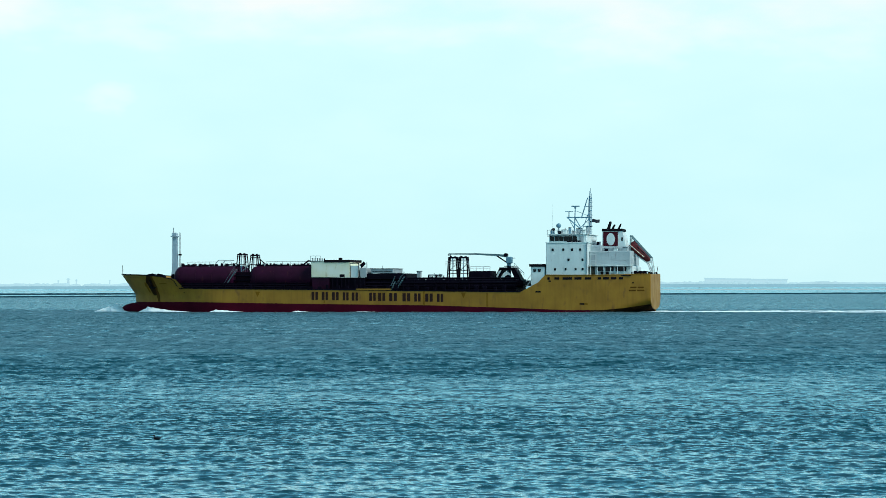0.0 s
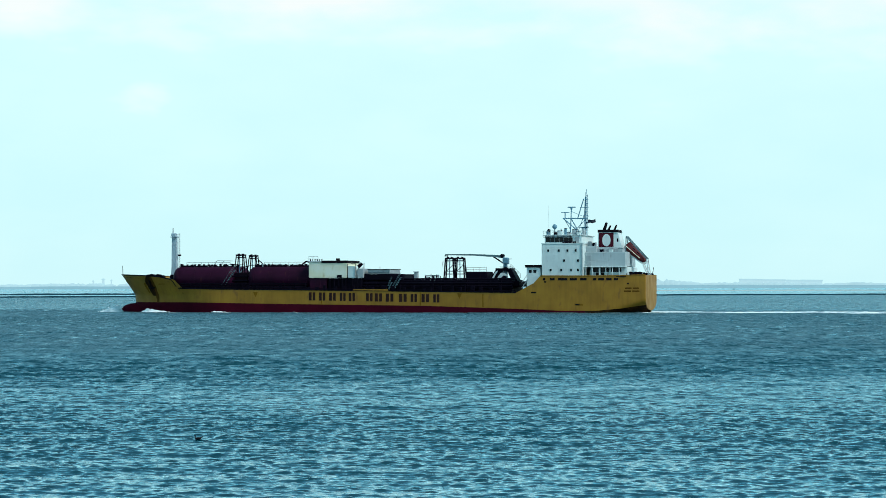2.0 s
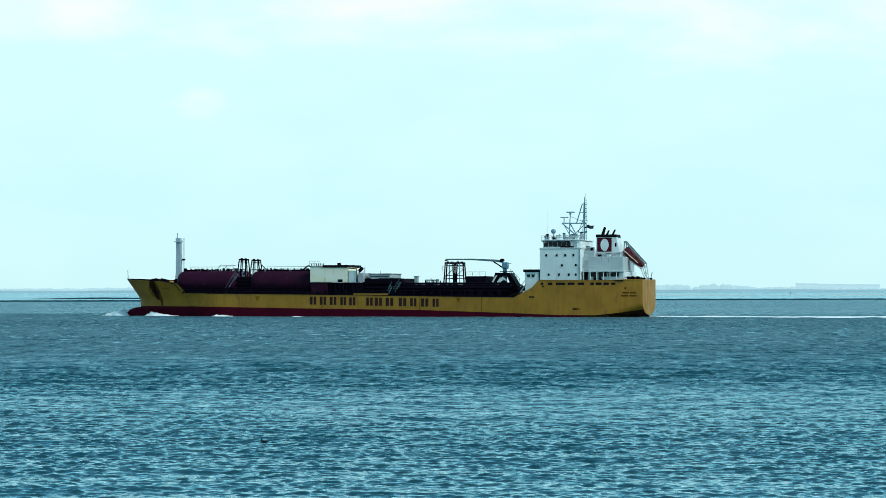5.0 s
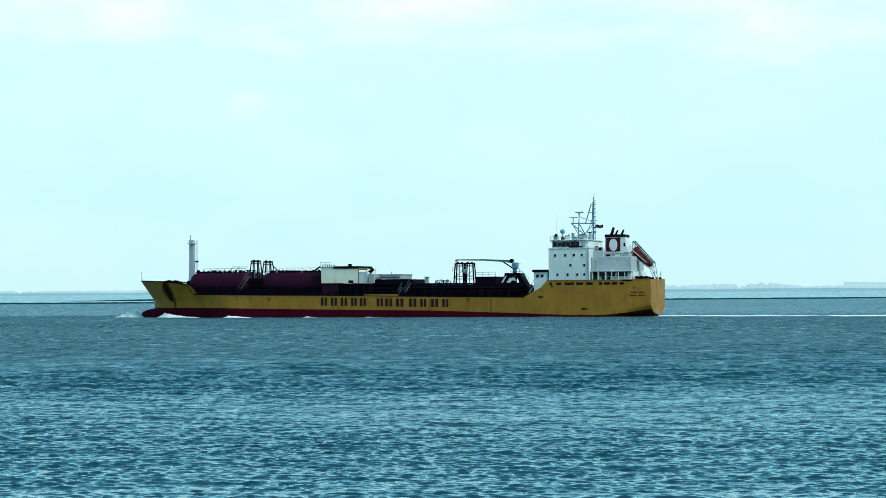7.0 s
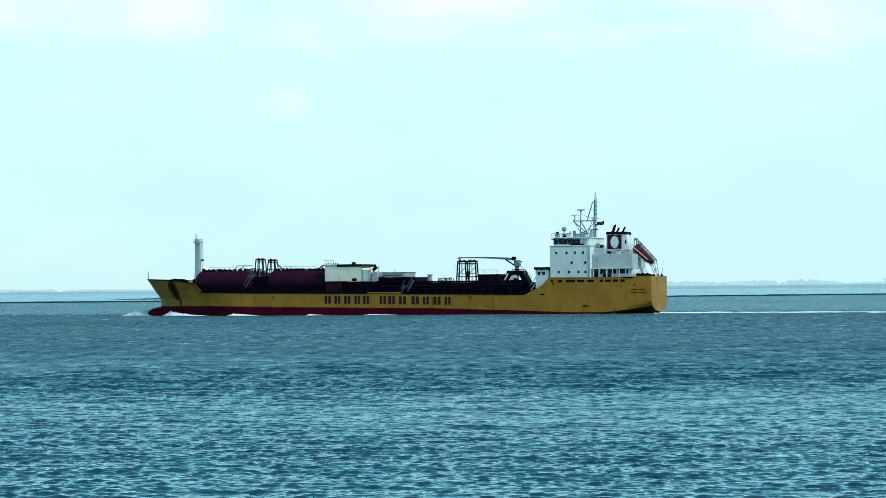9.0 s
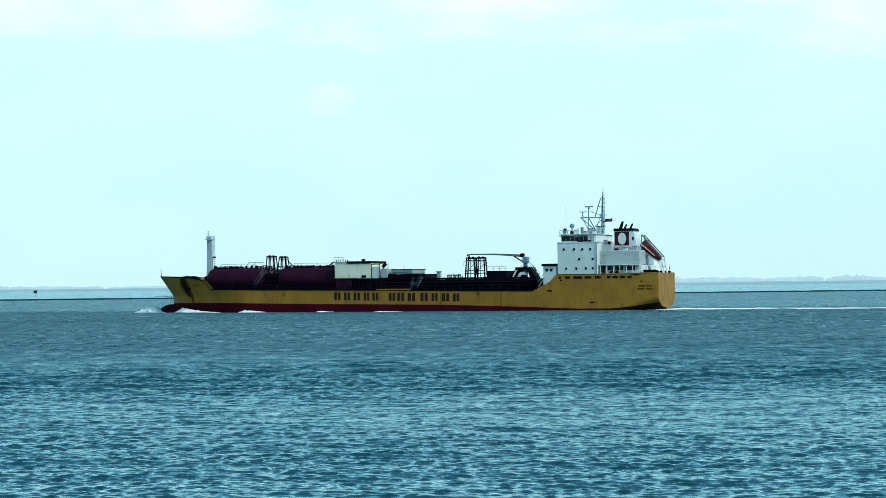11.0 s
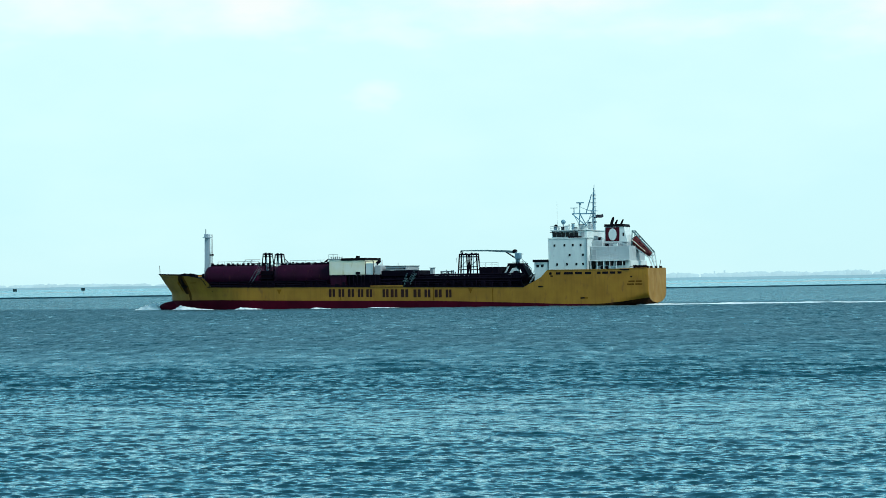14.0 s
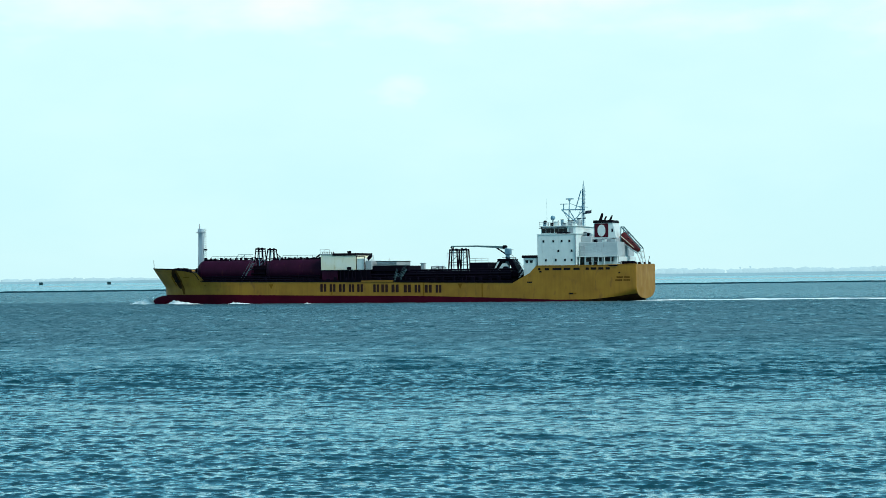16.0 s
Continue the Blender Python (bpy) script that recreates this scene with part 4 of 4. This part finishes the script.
def deckhouse():
    h = part("deckhouse", box(30.45, 37.6, -6.8, 6.8, 6.0, 11.62, 0.08), M_WHITE, ship, "white accommodation block with small portholes")
    for x, z in ((31.6, 10.5), (33.4, 10.5), (34.9, 10.5), (36.3, 10.5), (34.3, 8.8), (36.7, 8.8), (32.0, 7.2), (33.8, 7.2), (35.5, 7.2), (36.7, 7.2)):
        porthole(x, z, -6.8, h)
    part("foot_band", box(30.4, 44.9, -6.86, 6.86, 6.05, 6.22, 0.02), M_STEEL, h)
    part("bridge_deck", box(30.38, 37.7, -6.87, 6.87, 11.62, 11.78, 0.03), M_WHITE, h)
    part("rain_pipe", bar((37.45, -6.9, 6.1), (37.45, -6.9, 11.6), 0.07), M_GREY, h)
    w = part("wheelhouse", box(30.75, 37.2, -5.6, 5.6, 11.8, 13.05, 0.08), M_WHITE, ship, "white wheelhouse with a band of dark windows")
    for k in range(6):
        x = 30.95 + k * 0.78
        part("window", box(x, x + 0.72, -5.66, -5.55, 11.98, 12.72, 0.03), M_GLASS, w)
    for k in range(9):
        y = -5.0 + k * 1.12
        part("window", box(30.69, 30.8, y, y + 0.95, 12.05, 12.7, 0.03), M_GLASS, w)
    part("roof", box(30.45, 37.4, -5.75, 5.75, 13.05, 13.2, 0.04), M_WHITE, w)
    part("wing_box", box(34.0, 36.2, -6.8, -5.7, 11.8, 12.05, 0.04), M_STEEL, w)
    part("side_door", box(36.0, 36.7, -5.66, -5.55, 11.85, 12.85, 0.02), M_GREY, w)
    railing((30.5, -5.6, 13.2), (37.4, -5.6, 13.2), 0.65, 0.9, material=M_GREY, rails=2)
    dome = bmesh.new()
    bmesh.ops.create_uvsphere(dome, u_segments=14, v_segments=10, radius=0.42, matrix=Matrix.Translation((31.7, -1.5, 14.7)))
    d = smooth(part("satellite_dome", dome, M_SPAR, ship, "pale grey satellite dome on a post"))
    part("post", bar((31.7, -1.5, 13.2), (31.7, -1.5, 14.4), 0.13), M_GREY, d)
    part("whip_aerial", bar((30.8, -2.0, 13.2), (30.7, -2.0, 18.3), 0.025, 0.012), M_WHITE, ship)
    for x, z in ((32.4, 14.0), (33.0, 14.3), (32.9, 13.8), (31.1, 13.8), (35.2, 13.9), (37.2, 14.2)):
        part("aerial_post", bar((x, -2.4, 13.2), (x, -2.4, z), 0.12, 0.08), M_GREY, ship)


deckhouse()


def aft_house():
    a = part("aft_house", box(37.65, 44.6, -5.4, 5.4, 7.75, 10.25, 0.08), M_DULL, ship, "white aft house behind the main accommodation")
    part("side_recess", box(38.6, 44.9, -5.6, 5.6, 6.1, 7.7, 0.06), M_WHITE, ship, "white lower aft house with dark openings")
    for x0, x1 in ((38.9, 40.1), (40.4, 41.8), (42.1, 43.9)):
        part("opening", box(x0, x1, -5.66, -5.56, 6.85, 7.6, 0.03), M_GLASS, a)
    for x in (39.9, 40.8):
        part("life_raft", bar((x - 0.22, -6.2, 6.55), (x + 0.22, -6.2, 6.55), 0.25, n=12), M_BLACK, a)
    part("gallery", box(37.7, 44.9, -6.6, -5.3, 7.68, 7.8, 0.03), M_WHITE, a)
    for x in np.linspace(38.0, 44.8, 7):
        part("pillar", bar((x, -6.5, 6.1), (x, -6.5, 7.7), 0.07, n=6), M_WHITE, a)
    part("upper_casing", box(37.6, 39.4, -4.0, 4.0, 10.25, 11.3, 0.06), M_DULL, a)
    # its grey stands for the shade in the gap beside the main house
    part("doorway", box(37.9, 38.7, -5.46, -5.35, 7.9, 9.7, 0.04), M_GREY, a, "grey doorway panel, toned for the shade between the houses")
    part("casing", box(39.2, 43.8, -3.2, 3.2, 10.25, 10.9, 0.06), M_GREY, a)
    railing((37.8, -6.5, 7.8), (44.9, -6.5, 7.8), 0.85, 1.7, 0.025, M_DULL, 2)
    railing((37.8, -5.2, 10.25), (44.5, -5.2, 10.25), 0.75, 1.7, 0.025, M_DULL, 2)
    for x, z in ((38.4, 12.0), (38.9, 11.6), (39.2, 11.9)):
        part("mushroom_vent", bar((x, -3.5, 10.2), (x, -3.5, z), 0.14), M_GREY, ship)


def roof_gear():
    """Small fittings on the roofs of the houses."""
    for x, y, w, h, z, mat in ((30.9, -3.5, 0.3, 0.55, 13.2, M_WHITE), (31.2, -4.6, 0.2, 0.8, 13.2, M_SPAR), (32.3, -3.9, 0.25, 0.5, 13.2, M_STEEL), (33.2, -4.2, 0.35, 0.7, 13.2, M_WHITE), (33.9, -3.0, 0.2, 1.1, 13.2, M_SPAR),
                               (34.8, -4.6, 0.3, 0.45, 13.2, M_GREY), (35.6, -3.6, 0.45, 0.9, 13.2, M_DULL), (36.4, -4.2, 0.35, 0.6, 13.2, M_WHITE), (37.0, -3.2, 0.25, 1.2, 13.2, M_DULL), (38.1, -3.0, 0.3, 0.7, 11.3, M_GREY),
                               (38.8, -3.4, 0.2, 0.5, 11.3, M_STEEL), (43.6, -4.4, 0.4, 0.6, 10.25, M_DULL), (40.4, -4.6, 0.3, 0.4, 10.25, M_STEEL), (42.0, -4.7, 0.35, 0.5, 10.25, M_WHITE)):
        g = part("roof_locker", box(x - w, x + w, y - 0.3, y + 0.3, z, z + h, 0.05), mat, ship)
        part("lid", box(x - w * 1.1, x + w * 1.1, y - 0.34, y + 0.34, z + h, z + h + 0.06, 0.01), M_STEEL, g)
    lamp = part("searchlight", bar((31.6, -4.9, 13.95), (31.2, -4.9, 13.95), 0.22, 0.26, 12), M_STEEL, ship)
    part("post", bar((31.5, -4.9, 13.2), (31.5, -4.9, 13.8), 0.06), M_SPAR, lamp)
    part("visor", box(30.5, 35.5, -5.95, -5.6, 12.78, 12.9, 0.03), M_STEEL, ship, "dark visor over the wheelhouse windows")
    # solid block whose blue-grey colour imitates shade between the houses
    part("recess_shade", box(37.62, 38.5, -5.3, -4.9, 7.9, 10.1, 0.02), M_SPAR, ship, "blue-grey block coloured as the shade between the two houses")


aft_house()
roof_gear()


def funnel():
    ring = lambda x0, x1, w, z: [(x0, -w, z), (x1, -w, z), (x1, w, z), (x0, w, z)]
    f = part("funnel", loft([ring(39.3, 43.6, 2.1, 10.3), ring(39.35, 42.75, 2.0, 13.65)]), M_WHITE, ship, "white raked funnel with dark red panel and black top")
    part("black_top", loft([ring(39.25, 42.85, 2.1, 13.65), ring(39.3, 42.7, 2.1, 14.1)]), M_BLACK, f)
    part("red_panel", loft([[(39.5, y - 0.0, 11.15), (42.0, y, 11.15), (42.0, y + 0.085, 13.55), (39.5, y + 0.085, 13.55)] for y in (-2.13, -2.02)]), M_BRANDRED, f, "dark red square panel")
    emblem = []
    for k in range(20):
        a = 2 * math.pi * k / 20
        emblem.append((40.78 + 0.72 * math.cos(a), 12.3 + 1.05 * math.sin(a)))
    part("emblem", loft([[(x, y + 0.035 * (z - 11.15), z) for x, z in emblem] for y in (-2.17, -2.05)]), M_WHITE, f, "plain white oval emblem")
    part("grille", box(42.55, 42.85, -2.05, -1.9, 11.6, 12.6, 0.02), M_STEEL, f)
    for x, z, r in ((40.35, 15.3, 0.3), (41.05, 14.8, 0.2), (42.1, 14.9, 0.2)):
        e = part("exhaust_pipe", bar((x - 0.2, -0.6, 14.0), (x + 0.2, -0.6, z), r, r * 0.7, 10), M_BLACK, f, "sooty black exhaust pipe")
        part("lip", bar((x + 0.17, -0.6, z - 0.12), (x + 0.27, -0.6, z + 0.1), r * 0.7, r * 0.2, 10), M_BLACK, e)


funnel()


FLAG_HOIST = (37.2, 0.0, 15.55)


def main_mast():
    m = part("main_mast", bar((36.85, 0, 13.1), (36.9, 0, 20.6), 0.15, 0.08), M_SPAR, ship, "grey lattice radar mast on the wheelhouse roof")
    part("top_pole", bar((36.95, 0, 20.3), (37.0, 0, 21.2), 0.06, 0.03), M_SPAR, m)
    part("second_leg", bar((36.35, 0.8, 13.1), (36.75, 0.1, 19.8), 0.07), M_SPAR, m)
    part("brace", bar((36.5, 0, 19.5), (35.4, 0, 16.0), 0.09), M_SPAR, m)
    part("strut", bar((36.5, -0.6, 13.2), (33.0, -0.2, 16.1), 0.10), M_SPAR, m)
    part("strut", bar((35.9, 0.4, 13.2), (34.3, 0, 16.1), 0.09), M_SPAR, m)
    part("yard", bar((32.85, 0, 16.15), (37.2, 0, 16.1), 0.10), M_SPAR, m)
    part("cross_yard", bar((36.9, -2.6, 16.6), (36.9, 2.6, 16.6), 0.06), M_SPAR, m)
    part("post", bar((34.15, 0, 13.2), (34.35, 0, 17.9), 0.11, 0.08), M_SPAR, m)
    part("radar_scanner", box(33.7, 35.1, -0.15, 0.15, 17.95, 18.15, 0.04), M_SPAR, m)
    part("radar_gear", box(34.2, 34.5, -0.2, 0.2, 17.65, 17.95, 0.04), M_SPAR, m)
    part("lamp_post", bar((33.25, 0, 16.1), (33.25, 0, 17.1), 0.09), M_SPAR, m)
    part("radar_scanner", box(32.6, 34.0, -0.12, 0.12, 17.1, 17.22, 0.03), M_SPAR, m)
    for z in (14.6, 15.4, 17.3, 18.0, 18.7, 19.4):
        part("mast_lamp", box(36.95, 37.3, -0.18, 0.18, z - 0.12, z + 0.12, 0.04), M_WHITE if z > 17 else M_STEEL, m)
    ladder = bmesh.new()
    for z in np.arange(13.4, 20.2, 0.35):
        bar((36.88, -0.3, z), (37.25, -0.3, z), 0.03, n=5, bm=ladder)
    bar((37.25, -0.3, 13.2), (37.2, -0.3, 20.2), 0.045, n=5, bm=ladder)
    part("ladder", ladder, M_SPAR, m)
    flag = []
    for k in range(9):
        x = 1.35 * k / 8
        dy, dz = 0.12 * math.sin(k * 1.1), 0.05 * math.sin(k * 0.9)
        flag.append([(x, dy - 0.02, dz - 0.28), (x, dy - 0.02, dz + 0.28), (x, dy + 0.02, dz + 0.28), (x, dy + 0.02, dz - 0.28)])
    part("strut", bar((34.2, 0, 13.3), (36.8, 0, 15.9), 0.06), M_SPAR, m)
    part("strut", bar((33.1, 0, 16.1), (34.2, 0, 14.2), 0.06), M_SPAR, m)
    part("strut", bar((35.2, 0.2, 13.2), (36.85, 0, 17.4), 0.05), M_SPAR, m)
    part("strut", bar((34.4, 0, 17.3), (36.8, 0, 16.3), 0.04), M_SPAR, m)
    part("crosspiece", bar((35.6, 0, 14.6), (36.9, 0, 14.6), 0.06), M_SPAR, m)
    part("crosspiece", bar((35.9, 0, 18.0), (36.9, 0, 18.0), 0.05), M_SPAR, m)
    part("halyard", bar((37.15, 0, 16.1), (37.2, 0, 14.6), 0.02, n=4), M_SPAR, m)
    cloth = part("courtesy_flag", loft(flag), M_CLOTH, m, "small dark flag streaming aft")
    cloth.location = FLAG_HOIST
    return cloth


courtesy_flag = main_mast()


def boat_ramp():
    r = part("lifeboat_ramp", bar((44.0, -0.95, 12.95), (47.5, -0.95, 9.1), 0.11), M_PALEGREEN, ship, "steep lifeboat launching ramp at the stern")
    part("ramp_rail", bar((44.0, 0.95, 12.95), (47.5, 0.95, 9.1), 0.11), M_PALEGREEN, r)
    for k in (0, 1, 2, 5):
        t = k / 5
        part("rung", bar((44.0 + 3.5 * t, -0.95, 12.95 - 3.85 * t), (44.0 + 3.5 * t, 0.95, 12.95 - 3.85 * t), 0.06), M_PALEGREEN, r)
    for y in (-0.75, 0.75):
        part("slide", bar((43.3, y, 10.72), (46.95, y, 8.15), 0.09), M_WHITE, r)
        part("slide_post", bar((43.6, y, 10.5), (43.6, y, 7.8), 0.09), M_WHITE, r)
    for y in (-0.95, 0.95):
        part("leg", bar((47.5, y, 9.1), (47.95, y, 6.2), 0.09), M_WHITE, r)
        part("leg", bar((46.9, y, 8.2), (47.7, y, 6.2), 0.09), M_WHITE, r)
        part("leg", bar((44.0, y, 12.9), (43.9, y, 10.2), 0.09), M_PALEGREEN, r)
        part("strut", bar((47.3, y, 7.3), (47.85, y, 7.7), 0.06), M_WHITE, r)
        part("strut", bar((46.9, y, 8.2), (47.6, y, 8.8), 0.07), M_WHITE, r)
    part("stern_light_post", bar((48.0, 2.0, 6.2), (48.3, 2.0, 7.7), 0.05), M_STEEL, r)
    railing((44.9, -6.4, 6.1), (47.9, -6.0, 6.2), 0.55, 0.8, material=M_STEEL, rails=2)
    for k in range(3):
        part("hawser_reel", bar((45.0 + k * 0.8, -3.0, 6.5), (45.0 + k * 0.8, -2.2, 6.5), 0.42, n=12), M_STEEL, ship)


boat_ramp()


def free_fall_boat():
    """The lifeboat, nose down on its ramp."""
    boat = tagged(new("lifeboat"), "orange-red enclosed lifeboat nose down on the stern ramp", "lifeboat")
    tilt = Matrix.Translation((45.5, 0, 10.12)) @ Matrix.Rotation(radians(42), 4, "Y")
    rings = []
    for k in range(17):
        t = k / 16
        x = -2.1 + 4.4 * t
        end = min(1.0, 0.82 + 2.2 * t) * max(0.05, 1 - max(0.0, (t - 0.72) / 0.28) ** 2.2) ** 0.5
        w, hgt = 1.0 * end, (0.80 - 0.24 * t) * end
        rings.append([tilt @ Vector((x, w * math.cos(a), hgt * math.copysign(abs(math.sin(a)) ** 0.7, math.sin(a)))) for a in np.linspace(0, 2 * math.pi, 24, endpoint=False)])
    body = smooth(part("hull", loft(rings), M_ORANGE, boat))
    part("rubbing_strake", bar(tilt @ Vector((-2.0, -1.0, -0.15)), tilt @ Vector((1.2, -1.0, -0.1)), 0.05), M_CREAM, body)
    bm = box(-2.0, -1.3, -0.5, 0.5, 0.6, 0.95, 0.12)
    bmesh.ops.transform(bm, matrix=tilt, verts=bm.verts)
    part("conning_hood", bm, M_ORANGE, body)
    for x in (-0.6, 0.4):
        bm = box(x - 0.2, x + 0.2, -0.97, -0.85, 0.3, 0.48, 0.02)
        bmesh.ops.transform(bm, matrix=tilt, verts=bm.verts)
        part("window", bm, M_GLASS, body)
    return boat


lifeboat = free_fall_boat()


def foam_patch(name, shapes, label, material=None, seed=2):
    """Low crests of broken water; each shape is x0, x1, y, width, height."""
    rng = random.Random(seed)
    thing = tagged(new(name), label, "foam")
    for x0, x1, y, width, height in shapes:
        n = max(8, int((x1 - x0) / 0.4))
        rings = []
        for k in range(n + 1):
            t = k / n
            env = max(0.03, (t / 0.22) ** 0.8 if t < 0.22 else ((1 - t) / 0.78) ** 1.1) * rng.uniform(0.75, 1.08)
            x = x0 + (x1 - x0) * t
            yy = y(t) if callable(y) else y
            w, h = width * (0.25 + 0.75 * env) / 2, height * env
            rings.append([(x, yy - w, -0.15), (x, yy - w * 0.6, h * 0.55), (x, yy, h), (x, yy + w * 0.6, h * 0.6), (x, yy + w, -0.15)])
        smooth(part("crest", loft(rings), M_FOAM, thing))
    return thing


bow_wave = foam_patch("bow_wave", [
    (-47.4, -52.6, lambda t: -0.9 - 0.8 * t, 2.8, 1.6),
    (-50.0, -46.2, lambda t: -2.2, 1.8, 0.7),
    (-43.2, -32.5, lambda t: -4.6 - 3.4 * t ** 0.7, 1.4, 0.55),
    (-43.0, -34.5, lambda t: -4.3 - 3.2 * t ** 0.7, 1.1, 0.95),
    (-29.0, -22.8, lambda t: -8.0, 1.0, 0.42),
    (-14.0, -10.0, lambda t: -8.0, 1.0, 0.22),
    (-3.0, 3.0, lambda t: -8.1, 1.0, 0.14),
    (-47.7, -51.2, lambda t: 1.2, 2.0, 0.7),
], "white bow wave breaking along the tanker's side", seed=6)


def spray():
    """Small clots of foam that break up the edge of the bow wave."""
    rng = random.Random(31)
    bm = bmesh.new()
    for k in range(60):
        t = rng.random()
        x, y, top = -47.6 - 5.0 * t, -1.2 + rng.gauss(0, 0.9), 1.5 * (1 - t) ** 0.8
        r = rng.uniform(0.05, 0.14)
        bmesh.ops.create_icosphere(bm, subdivisions=1, radius=1.0, matrix=Matrix.LocRotScale((x, y, top * rng.uniform(0.2, 1.0)), None, (r * 1.7, r, r * 0.7)))
    return tagged(smooth(part("spray", bm, M_FOAM, bow_wave)), kind="stuff")


spray()


def make_wake():
    """Broken water left astern along the ship's way."""
    rng = random.Random(15)
    shapes = []
    x = 0.0
    while x < 330:
        ln = rng.uniform(9, 26)
        shapes.append((x, x + ln, rng.uniform(-3.4, 3.4) * (1 + x / 90), rng.uniform(0.8, 2.4), rng.uniform(0.09, 0.24)))
        if rng.random() < 0.7:
            shapes.append((x + 4, x + ln + 6, rng.uniform(-6, 6) * (1 + x / 50), rng.uniform(0.6, 1.6), rng.uniform(0.05, 0.15)))
        x += ln * rng.uniform(0.5, 1.0)
    for x0, x1, y, w, h in ((-1, 24, -1.6, 1.6, 0.22), (8, 90, 1.8, 1.4, 0.13), (40, 190, -3.0, 1.6, 0.2), (70, 300, 4.0, 1.8, 0.22), (-2, 22, -4.4, 1.0, 0.2)):
        shapes.append((x0, x1, y, w, h))
    wake = foam_patch("wake", shapes, "thin white wake trailing astern on the water", seed=16)
    t, x, y, turn = TRACK[-1]
    wake.matrix_basis = pose(x, y, 0, 0, 0, turn) @ pose(49.0, 0, 0)
    return wake


make_wake()


def water_bird():
    """A small diving bird, low in the water."""
    bird = tagged(new("water_bird"), "small dark diving bird swimming low among the waves", "bird")
    ang = np.linspace(0, 2 * math.pi, 12, endpoint=False)

    def tube(points):
        return loft([[(x, r * math.cos(a), z + f * r * math.sin(a)) for a in ang] for x, z, r, f in points])

    body = smooth(part("body", tube([(-0.20, 0.02, 0.01, 0.7), (-0.14, 0.03, 0.06, 0.7), (-0.04, 0.03, 0.09, 0.75), (0.08, 0.02, 0.085, 0.75), (0.18, 0.05, 0.04, 0.6), (0.23, 0.08, 0.01, 0.5)]), M_BLACK, bird))
    part("tail", prism([(0.19, 0.05), (0.28, 0.11), (0.26, 0.13), (0.17, 0.08)], -0.03, 0.03, 0.004), M_BLACK, body)
    neck = smooth(part("neck", loft([[(x + r * math.cos(a), r * math.sin(a), z) for a in ang] for x, z, r in ((-0.12, 0.03, 0.045), (-0.15, 0.10, 0.03), (-0.15, 0.17, 0.026))]), M_BLACK, bird))
    head = smooth(part("head", tube([(-0.215, 0.185, 0.008, 1.0), (-0.19, 0.19, 0.03, 1.0), (-0.155, 0.195, 0.038, 1.0), (-0.12, 0.19, 0.022, 1.0), (-0.11, 0.19, 0.006, 1.0)]), M_BLACK, neck))
    part("bill", bar((-0.20, 0, 0.185), (-0.28, 0, 0.178), 0.012, 0.003, 6), M_STEEL, head)
    for ob in bird.children_recursive:
        ob.data.transform(Matrix.Scale(0.55, 4))
    return bird


bird = water_bird()


def bird_rows():
    rows = []
    for k in range(33):
        t = k / 2
        b = radians(-5.70 + 0.085 * t)
        depth = 0.8 * min(1.0, max(0.0, t - 8.5))  # it dives
        rows.append((t, pose(66.5 * math.sin(b), 66.5 * math.cos(b), 0.03 + 0.03 * math.sin(t * 3.1) - depth, 0, 6 * math.sin(t * 2.7), 8 * math.sin(t * 0.9))))
    return rows


def motions():
    walk(bird, bird_rows())
    walk(ship, SHIP_ROWS)
    walk(lifeboat, SHIP_ROWS)
    # the bow wave heaves a little as it runs along, and the flag flutters
    first, last = TRACK[0], TRACK[-1]
    heave = []
    for k in range(33):
        t = k / 2
        x, y, turn = (a + (b - a) * t / 16 for a, b in zip(first[1:], last[1:]))
        heave.append((t, pose(x, y, 0.07 * math.sin(t * 2.3) - 0.02, 0, 0.12 * math.sin(t * 1.7 + 1), turn)))
    walk(bow_wave, heave)
    walk(courtesy_flag, [(k / 2, pose(*FLAG_HOIST, 14 * math.sin(k * 1.9), 9 * math.sin(k * 1.3 + 0.5), 20 * math.sin(k * 2.3))) for k in range(33)])
    # the waves run in towards the shore
    walk(sea, [(0, pose(1.6, 11.6, 0)), (8, pose(0, 0, 0)), (16, pose(-1.6, -11.6, 0))])


motions()
